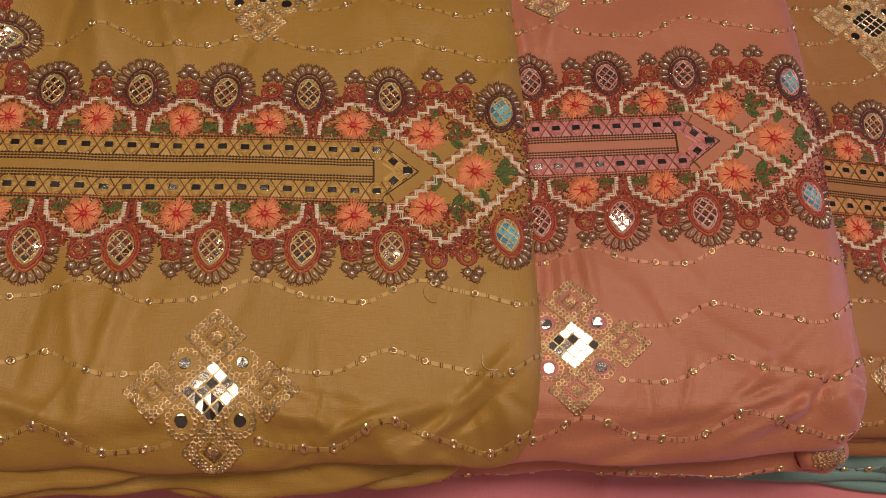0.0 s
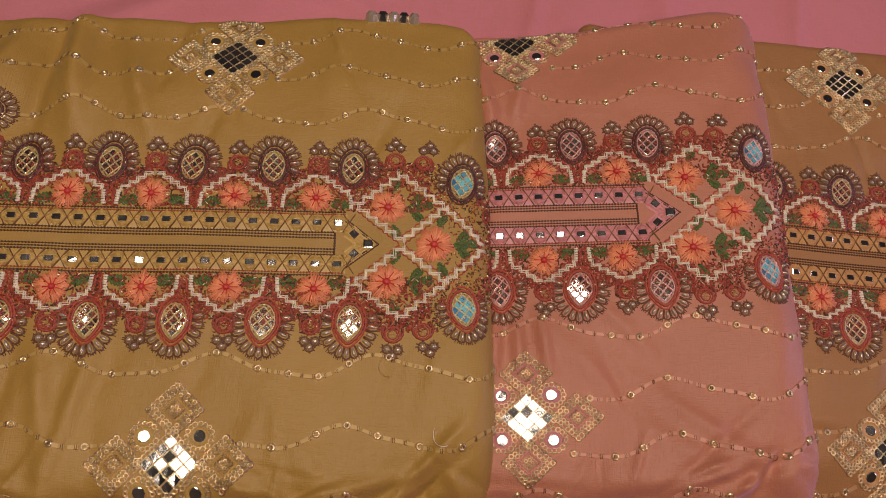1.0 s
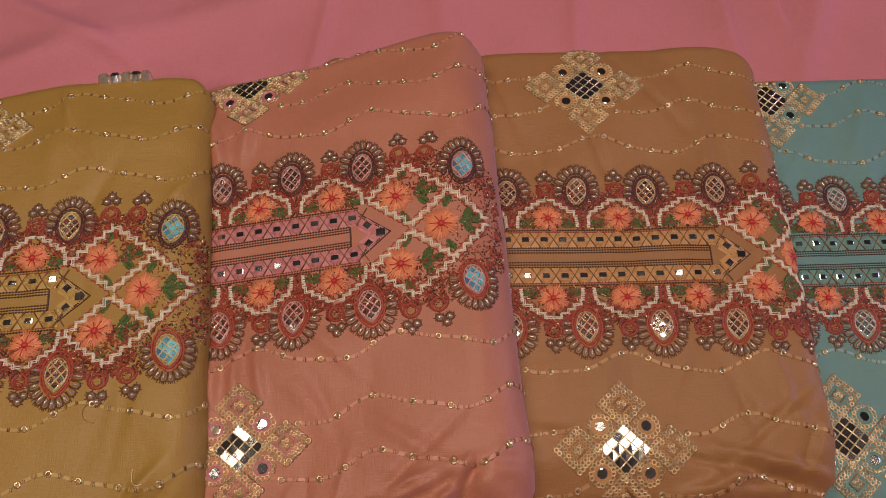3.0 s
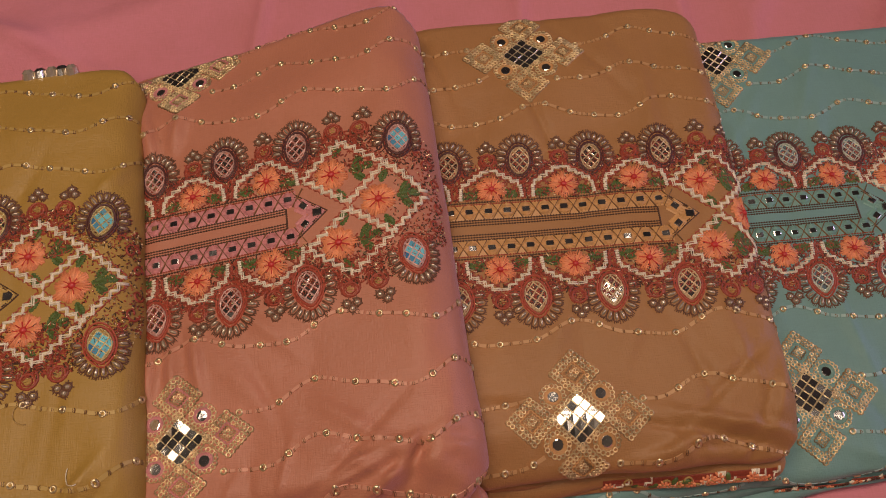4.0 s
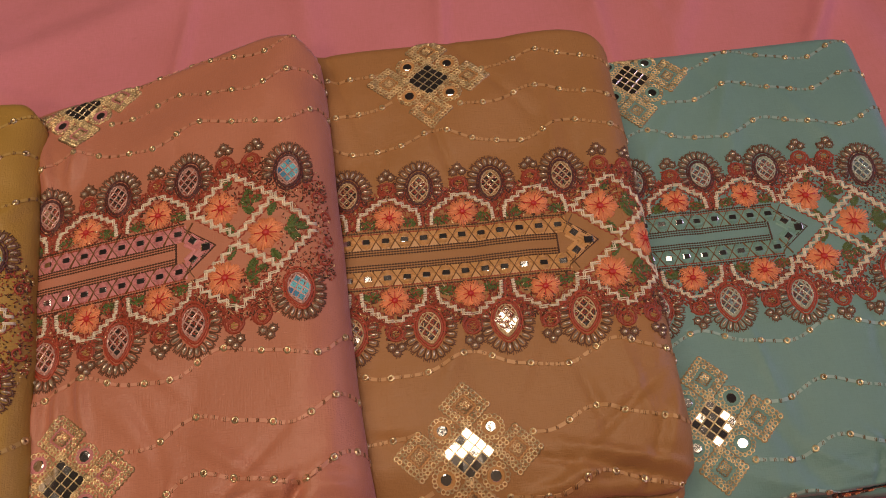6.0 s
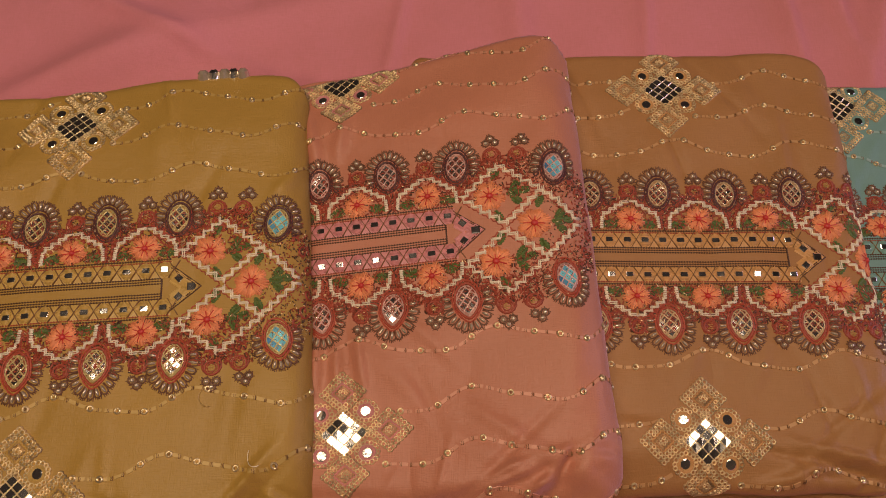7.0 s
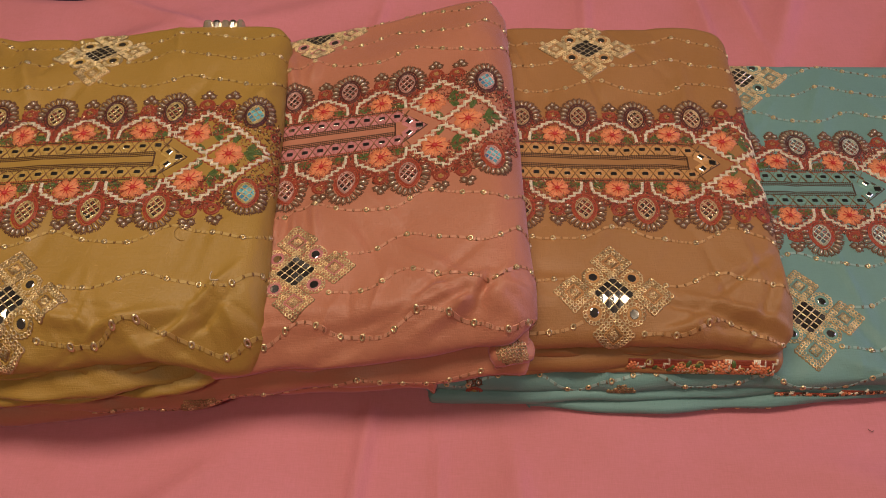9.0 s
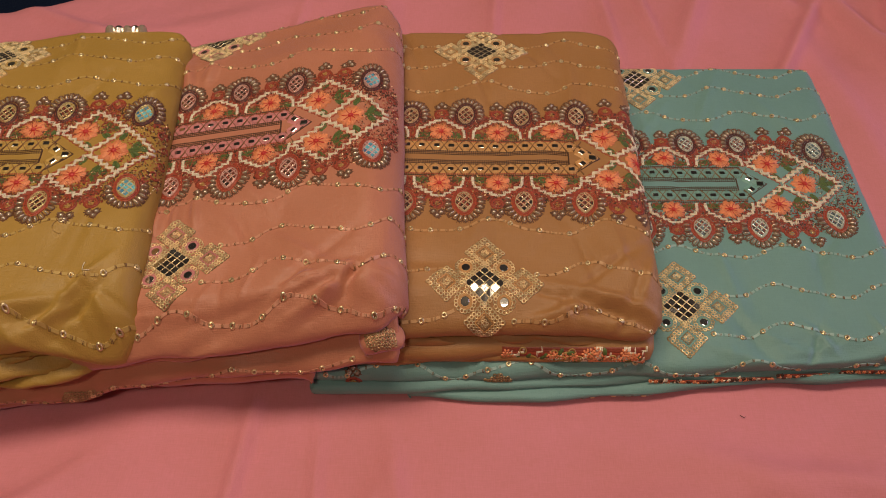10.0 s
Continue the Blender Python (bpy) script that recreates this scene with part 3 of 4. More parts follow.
    # pointed end: three large flowers in cream diamonds with leaf sprays
    for fx, fy in ((0.0, 0.0), (-0.024, 0.0205), (-0.024, -0.0205)):
        flower(g, cloth, fx, fy, 0.0101, "")
        for a, b, an in ((0.0150, 0.0042, 0.75), (0.0150, -0.0042, -0.75), (0.0195, 0.0010, 0.1), (0.0140, 0.0, 0.0)):
            leaf(g, cloth, fx + a, fy + b, 0.0075, 0.0046, an)
        for b in (-1, 1):
            leaf(g, cloth, fx + 0.0040, fy + b * 0.0134, 0.0075, 0.0050, b * 1.2)
    D = []
    for o in (1, -1):
        top_, left_, bot_, right_ = (-0.0175, o * 0.0395), (-0.0405, o * 0.0215), (-0.0165, o * 0.0020), (0.0060, o * 0.0205)
        D += [(top_, left_, 9), (left_, bot_, 9), (bot_, right_, 9), (right_, top_, 9), (right_, (0.0265, o * 0.0010), 9)]
    for p, q, n_ in D:
        P = Pieces()
        bar_chain(P, p, q, n_ + 1, 0.0034, 0.0009, 0.0012)
        part("zigzag_edge", P, CREAM, g, "", cloth, kind="stuff")
        R = Pieces()
        dx, dy = q[0] - p[0], q[1] - p[1]
        d = math.hypot(dx, dy)
        for k in (-0.0021, 0.0021):
            R.ridge(zigzag((p[0] - dy / d * k, p[1] + dx / d * k), (q[0] - dy / d * k, q[1] + dx / d * k), n_, 0.0004), 0.0008, 0.0008)
        part("rust_outline", R, RUST, g, "", cloth, kind="stuff")
    for o in (1, -1):
        ring_ornament(g, cloth, -0.0205, o * 0.0478, o)
        ring_ornament(g, cloth, -0.0055, o * 0.0462, o, -0.35)
        oval_medallion(g, cloth, 0.0150, o * 0.0345, o, end_gem, 1.12, -o * 0.15, net_mat)
        # scrolls round the end
        for cx, cy, r in ((0.0305, o * 0.0175, 0.0048), (0.0345, o * 0.0065, 0.0042), (0.0245, o * 0.0240, 0.0030)):
            P = Pieces()
            P.ridge([(cx + (r - 0.0006 * t) * math.cos(t), cy + (r - 0.0006 * t) * math.sin(t) * o) for t in np.linspace(0, 6.8, 30)], 0.0015, 0.0012, bead=1)
            part("scroll", P, RUST, g, "", cloth)
    # filling stitches over the ground of the band
    F, Gd, Dk = Pieces(), Pieces(), Pieces()
    span = 0.036 - u_min
    for i in range(int(span * 76000)):
        x = random.uniform(u_min, 0.038)
        y = random.uniform(0.0180, 0.0475)
        o = random.choice((-1, 1))
        ph = abs(((x + 0.061 + 0.021) % 0.042) - 0.021)
        if x < -0.040:
            inner = 0.0385 - 0.62 * ph if ph < 0.0175 else 0.0
            outer = 0.0475 if ph > 0.012 or ph < 0.005 else 0.041
            dens = 0.30 if y < inner else (0.8 if y < outer else 0.0)
        else:
            d1 = abs(x + 0.0172) / 0.0232 + abs(y - 0.0208) / 0.0192
            y = y - 0.018 if x > 0.004 and random.random() < 0.5 else y
            d3 = abs(x - 0.006) / 0.021 + abs(y) / 0.0205
            outer = 0.046 - max(0.0, x - 0.022) * 1.2
            dens = 0.30 if min(d1, d3) < 1.0 else ((0.75 if x < -0.002 else 0.5) if y < outer else 0.0)
        if random.random() > dens:
            continue
        y *= o
        a, l = random.uniform(0, 3.14), random.uniform(0.0007, 0.0013)
        if random.random() < 0.6:
            a = round(a / 0.785) * 0.785
        k = random.random()
        k = k * 0.55 if x > -0.002 else k
        q = Gd if k < 0.08 else (Dk if k < 0.32 else F)
        fine = 0.6 if x > -0.002 else 1.0
        l *= fine
        q.ridge([(x - math.cos(a) * l, y - math.sin(a) * l), (x + math.cos(a) * l, y + math.sin(a) * l)], 0.0008 * fine, 0.0008)
    part("filling_stitches", F, RUST, g, "", cloth, kind="stuff")
    part("dark_stitches", Dk, BROWN, g, "", cloth, kind="stuff")
    part("gold_stitches", Gd, GOLD, g, "", cloth, kind="stuff")


def diamond_motif(g, cloth, x, y, gem, thread_mat, s=1.0, tall=1.0):
    """Large gold diamond: four small ring diamonds, four round mirrors, a mosaic in the middle."""
    P, T, K = Pieces(), Pieces(), Pieces()

    def at(a, b):
        return x + s * a, y + s * tall * b

    def chain(path, R=0.00115):
        for a, b in path:
            px, py = at(a, b)
            P.ring(px + random.uniform(-0.0002, 0.0002), py + random.uniform(-0.0002, 0.0002), R * random.uniform(0.88, 1.15), 0.00066, 0.0010, 8, lift=random.uniform(0, 0.0003))

    def diamond(cx, cy, h, n):
        c = [(cx, cy + h), (cx + h, cy), (cx, cy - h), (cx - h, cy)]
        return [(c[k][0] + (c[(k + 1) % 4][0] - c[k][0]) * i / n, c[k][1] + (c[(k + 1) % 4][1] - c[k][1]) * i / n) for k in range(4) for i in range(n)]
    spots = ((0.0126, 0.0126), (-0.0126, 0.0126), (0.0126, -0.0126), (-0.0126, -0.0126))
    for cx, cy in ((0, 0.0250), (0.0250, 0), (0, -0.0250), (-0.0250, 0)):
        chain(diamond(cx, cy, 0.0118, 7))
        chain(diamond(cx, cy, 0.0088, 5), 0.0010)
        for h, tgt in ((0.0136, K), (0.0062, T), (0.0042, K)):
            c = [at(cx, cy + h), at(cx + h, cy), at(cx, cy - h), at(cx - h, cy)]
            for k in range(4):
                tgt.ridge(zigzag(c[k], c[(k + 1) % 4], 7 if h > 0.01 else 4, 0.00035), 0.0008, 0.0008)
        for i in range(5):
            P.ring(*at(cx + 0.0017 * math.cos(i * 1.257), cy + 0.0017 * math.sin(i * 1.257)), 0.0008, 0.0007, 0.0009, 6)
        # loose gold ground stitches
        for i in range(22):
            a, b = random.uniform(-1, 1), random.uniform(-1, 1)
            if abs(a) + abs(b) < 1:
                px, py = at(cx + a * 0.0125, cy + b * 0.0125)
                w = random.choice((0.785, 2.356)) + random.uniform(-0.2, 0.2)
                K.ridge([(px - 0.0011 * math.cos(w), py - 0.0011 * math.sin(w)), (px + 0.0011 * math.cos(w), py + 0.0011 * math.sin(w))], 0.0006, 0.0006)
    chain(diamond(0, 0, 0.0148, 9))
    for cx, cy in spots:
        chain([(cx + 0.0060 * math.cos(t), cy + 0.0060 * math.sin(t)) for t in np.arange(0, 6.28, 0.393)])
    ob = part("diamond_motif", P, GOLD, g, "diamond of gold sequin rings", cloth, kind="stuff")
    for cx, cy in spots:
        px, py = at(cx, cy)
        part("round_mirror", Pieces().chip(px, py, 0.0030, 0.0030, 0, 0.0006, (random.uniform(-0.12, 0.12), random.uniform(-0.12, 0.12)), 0.0002, 12, 0.85), gem, ob, "", cloth, smooth=False)
        for r in (0.0032, 0.0039, 0.0046):
            T.ring(px, py, r, 0.0010, 0.0011, 18, bead=1)
    part("ring_stitching", T, thread_mat, ob, "", cloth, kind="stuff")
    part("ground_stitching", K, OLD_GOLD, ob, "", cloth, kind="stuff")
    for i in range(4):
        for j in range(4):
            a, b = (i - 1.5) * 0.0048, (j - 1.5) * 0.0048
            px, py = at((a - b) * 0.7071, (a + b) * 0.7071)
            part("square_mirror", Pieces().chip(px, py, 0.00215, 0.00215, 0.785, 0.0005, (random.uniform(-0.10, 0.10), random.uniform(-0.10, 0.10)), 0.0002, 4, 0.9), gem, ob, "", cloth, smooth=False)
    N = Pieces()
    for i in range(5):
        for sg in (0, 1):
            pts = []
            for t in np.linspace(-0.0098, 0.0098, 21):
                a, b = ((i - 2) * 0.0048, t) if sg else (t, (i - 2) * 0.0048)
                pts.append(at((a - b) * 0.7071, (a + b) * 0.7071))
            N.ridge(pts, 0.0011, 0.0012, bead=1, depth=0.5)
    part("net", N, GOLD, ob, "", cloth)


def sequin_line(g, cloth, u0, u1, v, phase, dash_mat, rings=0.0138, skip=None, amp=0.0052):
    """A wavy couched thread with ribbon dashes and ring sequins set along it."""
    def wv(x):
        return v + amp * math.sin(2 * math.pi * x / 0.080 + phase) + amp * 0.25 * math.sin(2 * math.pi * x / 0.037 + 2 * phase)

    def free(x):
        return skip is None or not any(abs(x - a) + abs(wv(x) - b) < c for a, b, c in skip)
    base = Pieces()
    xs = [x for x in np.arange(u0, u1, 0.0056) if free(x)]
    for a, b in zip(xs, xs[1:]):
        if b - a < 0.006:
            for d in (-0.0004, 0.0004):
                e = random.uniform(0.0008, 0.0013)
                base.ridge([(a + d, wv(a) - e), (a + d + 0.0003, wv(a)), (a + d, wv(a) + e * 0.8)], 0.00042, 0.0008)
    line = part("sequin_line", base, TICK, g, "", cloth, kind="stuff")
    x, nxt = u0, u0 + 0.004
    while x < u1:
        if not free(x):
            x += 0.003
        elif x >= nxt:
            part("ring_sequin", Pieces().ring(x + 0.0012, wv(x + 0.0012), 0.0014, 0.00125, 0.0012, 9), GOLD, line, "", cloth)
            nxt = x + rings * random.uniform(0.7, 1.25)
            x += 0.0030
        else:
            l = random.uniform(0.0040, 0.0048)
            part("ribbon_dash", Pieces().ribbon([(x + l * t, wv(x + l * t)) for t in (0, 0.5, 1)], 0.0020 * random.uniform(0.85, 1.1), 0.0004), dash_mat, line, "", cloth, smooth=False)
            x += l + random.uniform(0.0008, 0.0016)


def ring_patch(g, cloth, u, v, w, h, shape="diamond"):
    """A piece of gold ring work showing at a fold."""
    P = Pieces()
    for i in range(int(w / 0.0021)):
        for j in range(int(h / 0.0021)):
            a, b = (i + 0.5) * 0.0021 - w / 2, (j + 0.5) * 0.0021 - h / 2
            inside = abs(a) / w + abs(b) / h < 0.5 if shape == "diamond" else (2 * a / w) ** 2 + (2 * b / h) ** 2 < 1
            if inside:
                P.ring(u + a + random.uniform(-0.0004, 0.0004), v + b + random.uniform(-0.0004, 0.0004), 0.0011, 0.0008, 0.0009, 7)
    part("ring_patch", P, OLD_GOLD, g, "", cloth, kind="stuff")


def hem_strip(g, cloth, u0, u1, v, w, mats):
    """A narrow floral border seen edge-on along a fold: ground, blossoms, bars."""
    base = Pieces()
    for k in range(9):
        base.ridge([(t, v + (k - 4) / 9 * w) for t in np.arange(u0, u1, 0.003)], w / 9 * 1.3, 0.00025, lift=0.0002)
    strip = part("hem_strip", base, RUST, g, "rust floral border", cloth, kind="stuff")
    x = u0
    F, C, Gn, Br = Pieces(), Pieces(), Pieces(), Pieces()
    while x < u1:
        k = random.random()
        y = v + random.uniform(-0.36, 0.36) * w
        r = min(0.0032, w * random.uniform(0.22, 0.36))
        if k < 0.35:
            for i in range(6):
                F.dome(x + r * 0.6 * math.cos(i * 1.05), y + r * 0.6 * math.sin(i * 1.05), r * 0.4, r * 0.25, 0.0010, i * 1.05, 6, 0.0003)
        elif k < 0.6:
            bar_chain(C, (x - r * 0.7, y - r * 0.7), (x + r * 0.7, y + r * 0.7), 3, 0.0025, 0.0006, 0.0011)
        elif k < 0.8:
            Gn.dome(x, y, r, r * 0.5, 0.0010, random.uniform(0, 3), 7, 0.0003)
        else:
            Br.ring(x, y, r * 0.7, 0.0010, 0.0012, 9, lift=0.0002)
        x += random.uniform(0.0007, 0.0014)
    for P, m, nm in ((F, mats[0], "blossom_stitching"), (C, mats[1], "zigzag"), (Gn, mats[2], "leaf_stitching"), (Br, mats[3], "coil_stitching")):
        if P.v:
            part(nm, P, m, strip, "", cloth, kind="stuff")


def garment(name_label, category, at, group="folded suits"):
    e = new("folded_suit")
    e.location = at
    tagged(e, name_label, category, group)
    return e


def lines(g, c, u0, u1, dash, vs, motifs, rings=0.0138):
    for i, (v, lo) in enumerate(vs):
        sequin_line(g, c, max(u0, lo), u1, v, (3.53, 4.71, 4.71, 4.08, 5.34, 5.0)[i % 6], dash, rings, motifs)


def thin_folds(g, material, org, deg, u_left, rows, far=0.13):
    """Thin inner folds of a suit, one over another: right edge, near edge, top, slope, lowest, droop, seed."""
    for u_right, v_near, z, slope, low, droop, seed in rows:
        f = Cloth(org, deg, u_left, u_right, v_near, far, 0.003, 0.0027, plane(z, slope, 0, low), droop, seed=seed, wave=0.0042, rough=0.0007, flutter=0.0026, creases=34, rounding=0.016)
        part("inner_fold", f.sheet(0.005), material, g)


# ---- room ----
def box(P, x0, x1, y0, y1, z0, z1):
    return P.add([(x, y, z) for z in (z0, z1) for y in (y0, y1) for x in (x0, x1)],
                 [(0, 2, 3, 1), (4, 5, 7, 6), (0, 1, 5, 4), (2, 6, 7, 3), (0, 4, 6, 2), (1, 3, 7, 5)])


WALL = fabric("wall_paint", (0.14, 0.118, 0.095), (1, 1, 1), 0.9, 0.2, 0.0, 0.2, 0.04)
CEIL = fabric("ceiling_paint", (0.10, 0.088, 0.075), (1, 1, 1), 0.9, 0.2, 0.0, 0.2, 0.03)
NAVY = fabric("navy_carpet", (0.010, 0.018, 0.045), (0.2, 0.3, 0.5), 0.95, 0.1, 0.2, 2.0, 0.25)
FRAME = mat("lamp_frame", (0.7, 0.7, 0.68), 0.4)[0]
for nm, b in (("wall_north", (-2, 2, 2.4, 2.5, -0.5, 2.1)), ("wall_south", (-2, 2, -2.1, -2, -0.5, 2.1)),
              ("wall_west", (-2.1, -2, -2.1, 2.5, -0.5, 2.1))):
    tagged(part(nm, box(Pieces(), *b), WALL, None, smooth=False), "plain beige painted room wall", "wall", kind="structure")
tagged(part("ceiling", box(Pieces(), -2.1, 2.1, -2.1, 2.5, 2.1, 2.2), CEIL, None, smooth=False), "plain painted ceiling", "ceiling", kind="structure")
tagged(part("floor", box(Pieces(), -2.1, 2.1, -2.1, 2.5, -0.6, -0.5), NAVY, None, smooth=False), "dark navy carpeted floor beyond the bed", "floor", kind="structure")

# opening and frame are unseen, added to hold the cool side light
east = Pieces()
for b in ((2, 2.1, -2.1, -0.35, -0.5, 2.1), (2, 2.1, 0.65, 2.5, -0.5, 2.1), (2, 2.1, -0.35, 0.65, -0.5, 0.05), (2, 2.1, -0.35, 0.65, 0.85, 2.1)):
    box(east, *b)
tagged(part("wall_east", east, WALL, None, smooth=False), "plain beige painted room wall with an opening added for light", "wall", kind="structure")
win = tagged(new("added_window"), "unseen framed window added for cool side light", "window", kind="structure")
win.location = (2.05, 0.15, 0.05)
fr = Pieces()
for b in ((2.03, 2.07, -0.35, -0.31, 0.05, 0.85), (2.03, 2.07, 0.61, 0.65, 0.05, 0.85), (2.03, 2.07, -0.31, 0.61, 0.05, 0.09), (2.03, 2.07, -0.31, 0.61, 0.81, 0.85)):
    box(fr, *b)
part("added_window_frame", fr, FRAME, win, smooth=False)

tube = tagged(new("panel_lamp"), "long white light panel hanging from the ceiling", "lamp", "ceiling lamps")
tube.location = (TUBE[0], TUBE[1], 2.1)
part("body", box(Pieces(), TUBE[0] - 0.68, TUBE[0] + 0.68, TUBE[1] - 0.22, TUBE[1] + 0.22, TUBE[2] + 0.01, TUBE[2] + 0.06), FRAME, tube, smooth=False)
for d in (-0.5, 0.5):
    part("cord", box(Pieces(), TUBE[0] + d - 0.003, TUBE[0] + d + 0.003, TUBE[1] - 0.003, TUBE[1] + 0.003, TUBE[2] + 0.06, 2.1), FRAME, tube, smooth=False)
# cord and canopy for the added fill bulb, out of view
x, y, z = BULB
pend = tagged(new("fill_pendant"), "unseen pendant lamp added to brighten the near folds", "lamp", "ceiling lamps")
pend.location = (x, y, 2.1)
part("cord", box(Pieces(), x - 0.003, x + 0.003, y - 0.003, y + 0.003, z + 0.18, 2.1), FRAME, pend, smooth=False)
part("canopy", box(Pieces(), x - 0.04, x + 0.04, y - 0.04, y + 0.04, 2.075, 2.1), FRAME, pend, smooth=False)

# ---- bed with its sheet ----
bed = tagged(part("mattress", box(Pieces(), -1.05, 1.05, -0.95, 0.24, -0.46, -0.015), WALL, None, smooth=False), "plain mattress under a pink cotton sheet", "mattress")


def sheet_edge(x):
    return 0.262 + 0.034 * step((x + 0.46) / 0.14) + 0.12 * step((x + 0.14) / 0.2) + 0.003 * np.sin(31 * x)


def bed_sheet():
    xs = np.concatenate([np.linspace(-1.1, -0.56, 24), np.arange(-0.55, 0.5, 0.0038), np.linspace(0.505, 1.1, 24)])
    ys = np.concatenate([np.linspace(-1.0, -0.31, 28), np.arange(-0.3, 0.5, 0.0038), np.linspace(0.51, 1.0, 24)])
    X, T = np.meshgrid(xs, ys, indexing="ij")
    edge = sheet_edge(X)
    Y = np.where(T < 0, T, T * 0.9)
    over = np.clip(Y - edge, 0, None)
    r = 0.03
    th = np.clip(over / r, 0, math.pi / 2)
    Yp = np.minimum(Y, edge) + r * np.sin(th) + 0.02 * np.sin(X * 22) * np.clip(over - 0.06, 0, 0.3)
    Z = -r * (1 - np.cos(th)) - np.clip(over - r * math.pi / 2, 0, 0.43)
    rel = np.zeros_like(X)
    for u0, v0, deg, ln, wd, am in ((0.05, 0.26, 86, 0.16, 0.005, 0.0022), (-0.06, 0.3, 96, 0.2, 0.012, 0.003), (0.25, 0.27, 70, 0.12, 0.010, 0.004),
                                    (0.40, 0.22, 112, 0.14, 0.012, 0.006), (0.36, 0.10, 100, 0.12, 0.016, 0.003), (-0.30, 0.22, 20, 0.16, 0.018, 0.004),
                                    (-0.45, 0.16, 30, 0.2, 0.02, 0.004), (0.10, -0.24, 8, 0.25, 0.014, 0.003), (-0.13, -0.21, 84, 0.08, 0.005, 0.0025),
                                    (-0.2, -0.26, 165, 0.2, 0.016, 0.003), (0.27, -0.22, 170, 0.15, 0.012, 0.0025), (0.16, 0.24, 95, 0.1, 0.006, 0.0025),
                                    (-0.02, -0.24, 100, 0.06, 0.006, 0.002), (-0.075, -0.25, 92, 0.07, 0.0035, 0.0022), (-0.055, -0.26, 60, 0.05, 0.008, 0.0025),
                                    (0.12, -0.29, 15, 0.12, 0.02, 0.004), (0.30, -0.27, 150, 0.10, 0.012, 0.0035), (-0.28, -0.25, 40, 0.08, 0.010, 0.003),
                                    (0.33, 0.20, 62, 0.16, 0.007, 0.0045), (0.44, 0.27, 75, 0.10, 0.008, 0.005), (0.19, 0.30, 100, 0.12, 0.006, 0.003), (0.29, 0.33, 128, 0.10, 0.010, 0.004),
                                    (-0.15, 0.22, 80, 0.06, 0.005, 0.002), (-0.36, 0.24, 150, 0.10, 0.008, 0.003)):
        c, s = math.cos(radians(deg)), math.sin(radians(deg))
        a, b = (X - u0) * c + (Y - v0) * s, -(X - u0) * s + (Y - v0) * c
        rel += am * np.exp(-(a / ln) ** 2 - (b / wd) ** 2)
    rel *= 2.3
    rel += 0.0026 * np.sin(21 * X + 13 * Y) * np.sin(17 * Y - 9 * X + 1) + 0.0008 * np.sin(47 * X - 31 * Y)
    Z = Z + rel - 0.003
    P = Pieces()
    P.v = list(zip(X.ravel(), Yp.ravel(), Z.ravel()))
    n, m = X.shape
    P.f = [(i * m + j, (i + 1) * m + j, (i + 1) * m + j + 1, i * m + j + 1) for i in range(n - 1) for j in range(m - 1)]
    ob = part("bed_sheet", P, SHEET, None)
    so = ob.modifiers.new("thickness", "SOLIDIFY")
    so.thickness, so.offset = 0.0012, -1
    return tagged(ob, "creased pink cotton sheet spread over a bed", "bed sheet")


bed_sheet()

# ---- sage suit, flat on the sheet ----
g = garment("folded sage silk suit with embroidered neckline on the sheet", "folded suit", (0.15, 0.0, 0.0))
O, A = (0.282, 0.0065), -0.3
m2 = [(-0.110, -0.111, 0.038), (-0.114, 0.120, 0.038)]
c = Cloth(O, A, -0.371, 0.0475, -0.163, 0.140, 0.013, 0.008, plane(0.028), 0.004, 0.003, seed=3, wave=0.0014, rough=0.0005, slant=-0.05, flutter=0.0008, creases=40, rise=0.06, rounding=0.003, stiff=m2,
          ridges=((-0.075, -0.075, 100, 0.03, 0.003, 0.0015), (0.0, -0.150, 12, 0.05, 0.004, 0.003), (-0.07, -0.150, 160, 0.04, 0.004, 0.002), (-0.04, -0.04, 80, 0.05, 0.01, -0.0012)))
part("top_layer", c.sheet(0.0017, True), TEAL, g, "smooth sage silk top fold")
neckline(g, c, 3, ROW_E, PALE, PALE, NET_E)
for x, y, r in m2:
    diamond_motif(g, c, x, y, MIRROR, ROW_E)
lines(g, c, -0.20, 0.066, DASH_E, ((-0.064, -1), (-0.098, -1), (-0.130, -1), (0.073, -1), (0.102, -1), (0.128, -1)), m2)
sequin_line(g, c, -0.36, 0.05, -0.158, 0.4, DASH_E)
lo = Cloth(O, A, -0.366, 0.046, -0.167, 0.135, 0.004, 0.004, plane(0.0145), 0.001, seed=8, wave=0.0014, rough=0.0003, flutter=0.0006, rise=0.06)
part("under_layer", lo.sheet(0.006), TEAL, g)
lo2 = Cloth(O, A, -0.30, 0.050, -0.170, 0.135, 0.003, 0.0034, plane(0.0075), 0.0, seed=9, wave=0.0020, rough=0.0003, flutter=0.0005, rise=0.06)
part("under_layer", lo2.sheet(0.006), TEAL, g)
for k in range(4):
    u0 = -0.135 + 0.043 * k
    hem_strip(g, lo, u0, u0 + 0.042, -0.1690 + 0.06 * (u0 + 0.2615), 0.0044, (PEACH, CREAM, BROWN, BROWN))
ring_patch(g, c, -0.237, -0.166, 0.020, 0.014)
ring_patch(g, c, 0.032, -0.148, 0.024, 0.018)
ring_ornament(g, c, -0.335, -0.168, 1)
sequin_line(g, lo2, -0.18, -0.06, -0.172, 0.2, DASH_E, amp=0.001)

